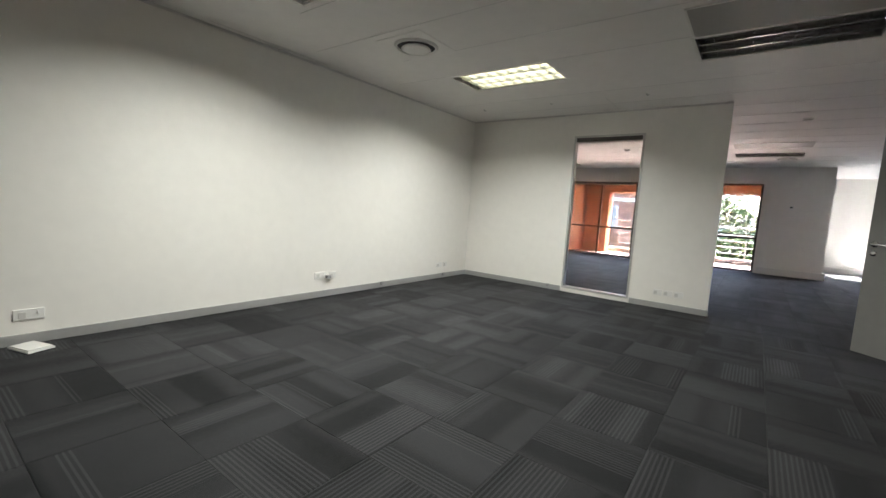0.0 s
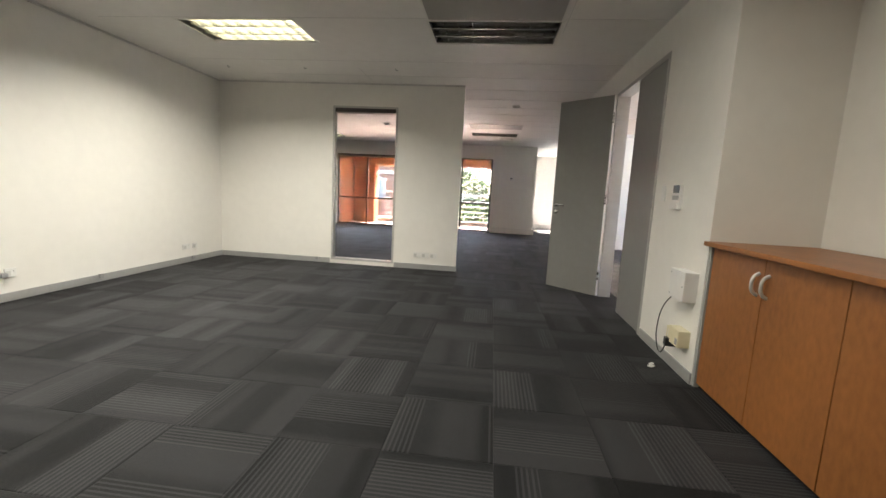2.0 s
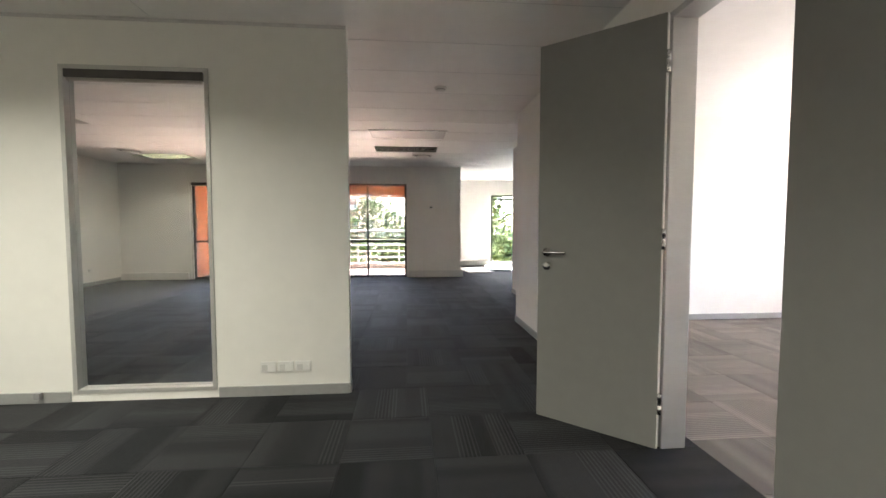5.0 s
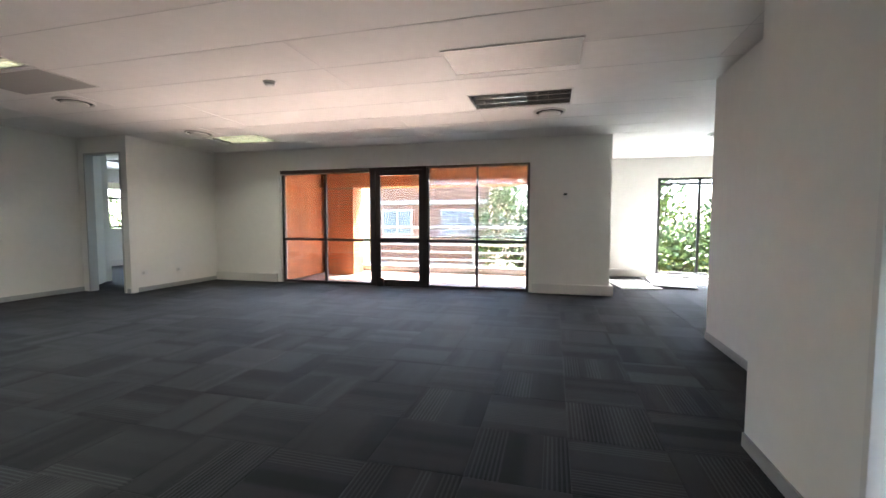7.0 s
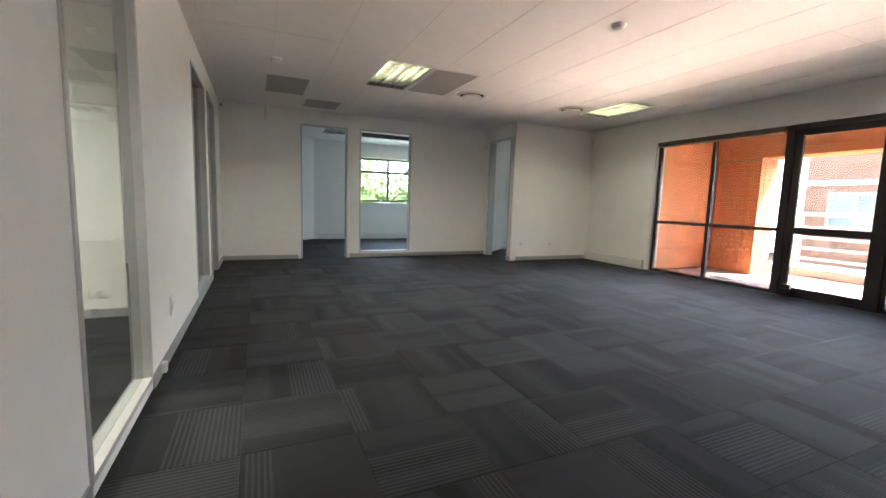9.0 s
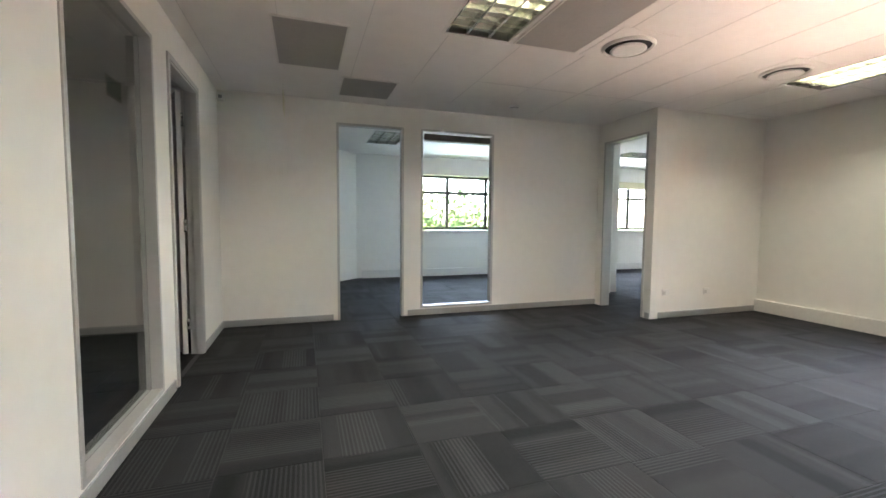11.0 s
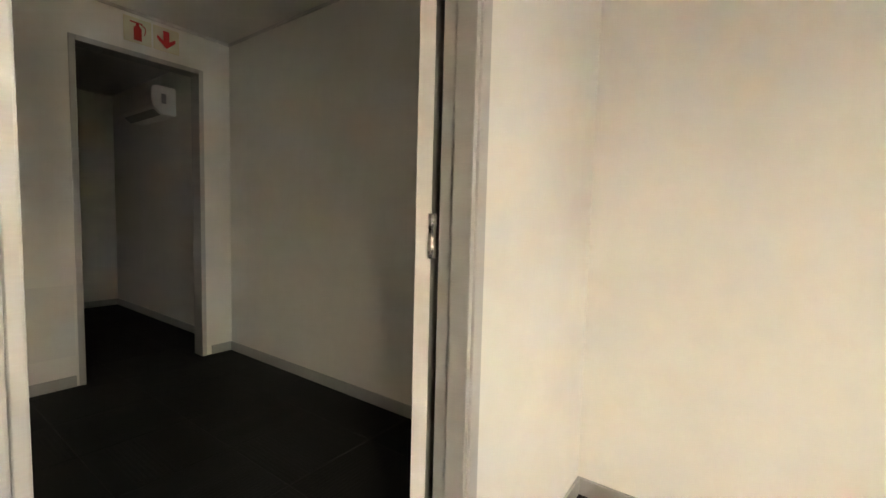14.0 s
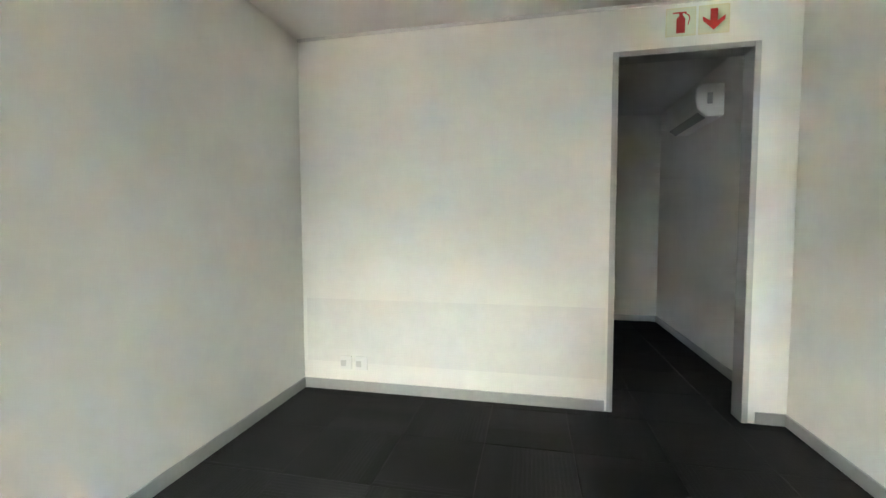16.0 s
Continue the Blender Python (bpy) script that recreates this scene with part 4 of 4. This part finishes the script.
box("badge", (0.411, -0.13, -0.03, 0.4125, -0.09, 0.06), GREYP, ac)

# ---------------------------------------------------------------- balcony and outside
GZ = -3.6
ground = tagged(box("ground", (-400, -400, GZ - 0.3, 400, 400, GZ), GRASS), kind="structure")
box("wall_lower_storey", (-10.85, -8.12, GZ, 6.62, 9.85, -0.26), BRICK)["kind"] = "structure"
box("balcony_floor", (-5.0, 7.10, -0.26, 1.42, 9.55, -0.03), PAVING)["kind"] = "structure"
wall("wall_balcony_west", "y", -4.75, -4.42, 7.10, 9.2, z1=3.2, material=ORANGE_LIT)
box("balcony_kerb", (-4.42, 9.3, -0.03, 1.42, 9.55, 0.12), CONCRETE, bevel=0.01)["kind"] = "structure"
box("balcony_ceiling", (-4.75, 7.10, 2.62, 1.42, 9.4, 2.75), CONCRETE)["kind"] = "structure"
box("balcony_beam", (-4.42, 8.45, 2.06, 1.42, 8.95, 2.62), ORANGE_LIT)["kind"] = "structure"
boxes("beam_course", [(-4.40 + k * 0.085, 8.425, 1.97, -4.40 + k * 0.085 + 0.073, 8.975, 2.058) for k in range(68)], BRICKP)["kind"] = "structure"
box("beam_bed", (-4.42, 8.43, 1.975, 1.42, 8.97, 2.059), MORTAR)["kind"] = "structure"

# balustrade
rail = tagged(empty("balcony_railing", -3.5, 9.42, 0.12), "pale steel balcony railing with horizontal bars", "railing")
for k, z in enumerate((0.16, 0.34, 0.52, 0.70, 0.93)):
    tube("bar", [(0, 0, z), (2.4, 0, z), (4.9, 0, z)], 0.03 if k == 4 else 0.02, RAILM, rail, 2)
for k in range(5):
    box("post", (0.05 + k * 1.2, -0.02, 0.0, 0.10 + k * 1.2, 0.02, 0.93), RAILM, rail, bevel=0.004)


def brick_course_column(x0, y0, x1, y1, z0, z1):
    col = tagged(box("brick_column", (x0 + 0.012, y0 + 0.012, z0, x1 - 0.012, y1 - 0.012, z1), MORTAR), "orange-red face brick column with raked joints", "column")
    lx, ly = x1 - x0, y1 - y0
    n = 3
    bl = lx / n - 0.01
    meshes = []
    for sz in ((bl, 0.11), (bl / 2, 0.11), (0.11, (ly - 0.22) / 2 - 0.008)):
        bm = mesh_boxes([(-sz[0] / 2, -sz[1] / 2, -0.0365, sz[0] / 2, sz[1] / 2, 0.0365)], 0.004)
        me = bpy.data.meshes.new("brick")
        bm.to_mesh(me)
        bm.free()
        me.materials.append(BRICKP)
        meshes.append(me)
    z, r = z0 + 0.04, 0
    while z < z1 - 0.03:
        spots = []
        for y in (y0 + 0.055, y1 - 0.055):
            if r % 2:
                spots += [(meshes[0], x0 + lx * (i + 1) / n, y) for i in range(n - 1)] + [(meshes[1], x0 + bl / 4 + 0.002, y), (meshes[1], x1 - bl / 4 - 0.002, y)]
            else:
                spots += [(meshes[0], x0 + lx * (i + 0.5) / n, y) for i in range(n)]
        spots += [(meshes[2], x, y0 + ly / 2 + s * (ly - 0.22) / 4) for x in (x0 + 0.055, x1 - 0.055) for s in (-1, 1)]
        for me, x, y in spots:
            b = new("brick", me)
            b.parent, b.location = col, (x, y, z)
        z += 0.085
        r += 1
    return col


brick_course_column(-4.36, 8.46, -3.62, 8.94, -0.03, 1.97)


def building(name, x0, y0, x1, y1, z1, label, rows, axis="x"):
    root = tagged(empty(name, x0, y0, GZ), label, "building")
    L, D, T = x1 - x0, y1 - y0, z1 - GZ
    box("wall", (0, 0, 0, L, D, T), BRICKFAR, root)
    box("roof", (-0.3, -0.3, T, L + 0.3, D + 0.3, T + 0.25), CONCRETE, root)
    for z in rows:
        boxes("band", [(-0.06, -0.06, z + 1.55, L + 0.06, -0.001, z + 1.75)], CONCRETE, root)
        n = int(L // 3)
        for k in range(n):
            a = (k + 0.5) * L / n
            w = empty("window", 0, 0, 0)
            w.parent, w.location = root, (a, 0, z)
            box("glass", (-0.8, -0.02, 0, 0.8, -0.004, 1.2), WINDARK, w)
            boxes("frame", [(-0.85, -0.06, -0.05, 0.85, -0.001, 0.0), (-0.85, -0.06, 1.2, 0.85, -0.001, 1.26), (-0.85, -0.06, 0, -0.8, -0.001, 1.2), (0.8, -0.06, 0, 0.85, -0.001, 1.2), (-0.03, -0.06, 0, 0.03, -0.021, 1.2)], TRUNK, w)
    return root


building("office_building", -9.0, 21.0, -2.4, 33.0, 4.4, "two-storey red brick office building with pale bands", (0.9, 4.2))
building("office_building", -75.0, 2.0, -52.0, 16.0, 2.0, "low red brick building beyond the trees", (0.9, 3.9))


def tree_mesh(seed, height, crown_r):
    """Trunk and limbs, and a crown of many small leaf cards in uneven clumps."""
    rng = random.Random(seed)
    tb, lb = bmesh.new(), bmesh.new()

    def limb(p, q, r0, r1):
        d = Vector(q) - Vector(p)
        m = Matrix.Translation(p) @ d.to_track_quat("Z", "Y").to_matrix().to_4x4()
        lathe(tb, [(r0, 0), ((r0 + r1) / 2, d.length / 2), (r1, d.length)], 8, m)

    fork = Vector((rng.uniform(-0.2, 0.2), rng.uniform(-0.2, 0.2), height * 0.4))
    limb((0, 0, 0), fork, 0.16, 0.11)
    for k in range(9):
        a = rng.uniform(0, 6.28)
        rr = crown_r * rng.uniform(0.25, 0.9)
        c = Vector((rr * math.cos(a), rr * math.sin(a), height * rng.uniform(0.55, 0.92)))
        limb(fork, c, 0.07, 0.02)
        size = crown_r * rng.uniform(0.3, 0.55)
        for j in range(330):
            v = Vector((rng.gauss(0, 1), rng.gauss(0, 1), rng.gauss(0, 0.8)))
            v = c + v.normalized() * size * rng.random() ** 0.4
            n = Vector((rng.gauss(0, 1), rng.gauss(0, 1), rng.gauss(0.6, 1))).normalized()
            u = n.orthogonal().normalized()
            w = n.cross(u)
            s = rng.uniform(0.07, 0.15)
            lb.faces.new([lb.verts.new(v + u * s * a1 + w * s * 0.55 * b1) for a1, b1 in ((-1, 0), (0, -1), (1, 0), (0, 1))])
    return tb, lb


def tree(seed, x, y, height, crown):
    root = tagged(empty("tree", x, y, GZ), "leafy green tree with a loose uneven crown", "tree", "trees round the building")
    tb, lb = tree_mesh(seed, height, crown)
    finish(tb, "trunk", BARK, root, True)
    tagged(finish(lb, "foliage", LEAF, root), kind="stuff")
    return root


TREES = [tree(3, -17, 3.4, 4.9, 2.4), tree(5, -18.5, 7.5, 5.4, 2.6), tree(8, 4.6, 15.0, 6.6, 2.6)]
rng = random.Random(11)
for k, (x, y, s) in enumerate(((-20, 0.6, 1.0), (-22, 10.5, 1.1), (-19, 13.0, 1.0), (-24, 5.0, 1.1), (-26, 2.0, 1.1), (-28, 8.0, 1.2), (-15.5, 22, 1.1), (-13.5, 20.5, 0.9), (-0.6, 19.0, 0.95), (-17, 27, 1.2), (1.2, 21, 1.1),
                               (2.9, 16.5, 0.8), (6.6, 16.4, 0.95), (3.2, 19.3, 1.0), (8.2, 17.5, 1.1), (15, 16, 1.3), (14, 2, 1.0), (15, -3, 1.1), (16, 6, 1.1))):
    copy_thing(TREES[k % 3], Matrix.Translation((x, y, GZ)) @ Matrix.Rotation(rng.uniform(0, 6.28), 4, "Z") @ Matrix.Diagonal((s, s, s * rng.uniform(0.9, 1.1), 1)))

# ---------------------------------------------------------------- carpet tiles
TS = 0.48


def tile_mesh(turn):
    bm = bmesh.new()
    h, e = TS / 2 - 0.0008, 0.004
    lo = [bm.verts.new((sx * h, sy * h, -0.006)) for sx, sy in ((-1, -1), (1, -1), (1, 1), (-1, 1))]
    up = [bm.verts.new((sx * h, sy * h, -0.0012)) for sx, sy in ((-1, -1), (1, -1), (1, 1), (-1, 1))]
    top = [bm.verts.new((sx * (h - e), sy * (h - e), 0.0)) for sx, sy in ((-1, -1), (1, -1), (1, 1), (-1, 1))]
    for a, b in ((lo, up), (up, top)):
        for k in range(4):
            bm.faces.new((a[k], a[(k + 1) % 4], b[(k + 1) % 4], b[k]))
    bm.faces.new(top)
    uvl = bm.loops.layers.uv.new("UVMap")
    for f in bm.faces:
        for lp in f.loops:
            x, y = lp.vert.co.x + TS / 2, lp.vert.co.y + TS / 2
            lp[uvl].uv = (x, y) if not turn else (y, x)
    return bm


def carpet(name, x0, y0, x1, y1, near, material, skip=()):
    """Quarter-turned carpet tiles, cut to the room by covering walls; the ones by the route are pieces."""
    root = tagged(empty(name, 0, 0, 0), kind="structure")
    ms = []
    for t in (0, 1):
        me = bpy.data.meshes.new("carpet_tile")
        bm = tile_mesh(t)
        bm.to_mesh(me)
        bm.free()
        me.materials.append(material)
        ms.append(me)
    rest = bmesh.new()
    uvl = rest.loops.layers.uv.new("UVMap")
    shade = rest.faces.layers.float.new("shade")
    count = 0
    nx, ny = int(math.ceil((x1 - x0) / TS)), int(math.ceil((y1 - y0) / TS))
    for i in range(nx):
        for j in range(ny):
            cx, cy = x0 + (i + 0.5) * TS, y0 + (j + 0.5) * TS
            if any(a < cx < c and b < cy < d for a, b, c, d in skip):
                continue
            t = (i + j) % 2
            if count < 300 and any(a < cx < c and b < cy < d for a, b, c, d in near):
                ob = new("carpet_tile", ms[t])
                ob.parent, ob.location = root, (cx, cy, 0)
                count += 1
            else:
                h, e = TS / 2 - 0.0008, 0.004
                r = random.random()
                rings = [[rest.verts.new((cx + sx * k, cy + sy * k, z)) for sx, sy in ((-1, -1), (1, -1), (1, 1), (-1, 1))] for k, z in ((h, -0.006), (h, -0.0012), (h - e, 0.0))]
                fs = [rest.faces.new((a[k], a[(k + 1) % 4], b[(k + 1) % 4], b[k])) for a, b in zip(rings, rings[1:]) for k in range(4)] + [rest.faces.new(rings[2])]
                for f in fs:
                    f[shade] = r
                    for lp in f.loops:
                        u, v = lp.vert.co.x - cx + TS / 2, lp.vert.co.y - cy + TS / 2
                        lp[uvl].uv = (v, u) if t else (u, v)
    tagged(finish(rest, "carpet_field", material, root), kind="stuff")
    return root


carpet("floor_carpet_south", -3.77, -8.06, 1.83, 0.06, [(-2.6, -5.0, 1.83, 0.06)], CARPET)
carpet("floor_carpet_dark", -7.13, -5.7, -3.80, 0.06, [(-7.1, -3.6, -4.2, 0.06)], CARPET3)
carpet("floor_carpet_hall", -11.0 + 0.37, 0.1, 6.6, 13.5, [(-6.9, 0.06, 1.8, 3.6)], CARPET, [(1.83, -1, 7, 2.12), (-5.85, 7.0, 1.55, 14), (1, 9.75, 7, 14)])
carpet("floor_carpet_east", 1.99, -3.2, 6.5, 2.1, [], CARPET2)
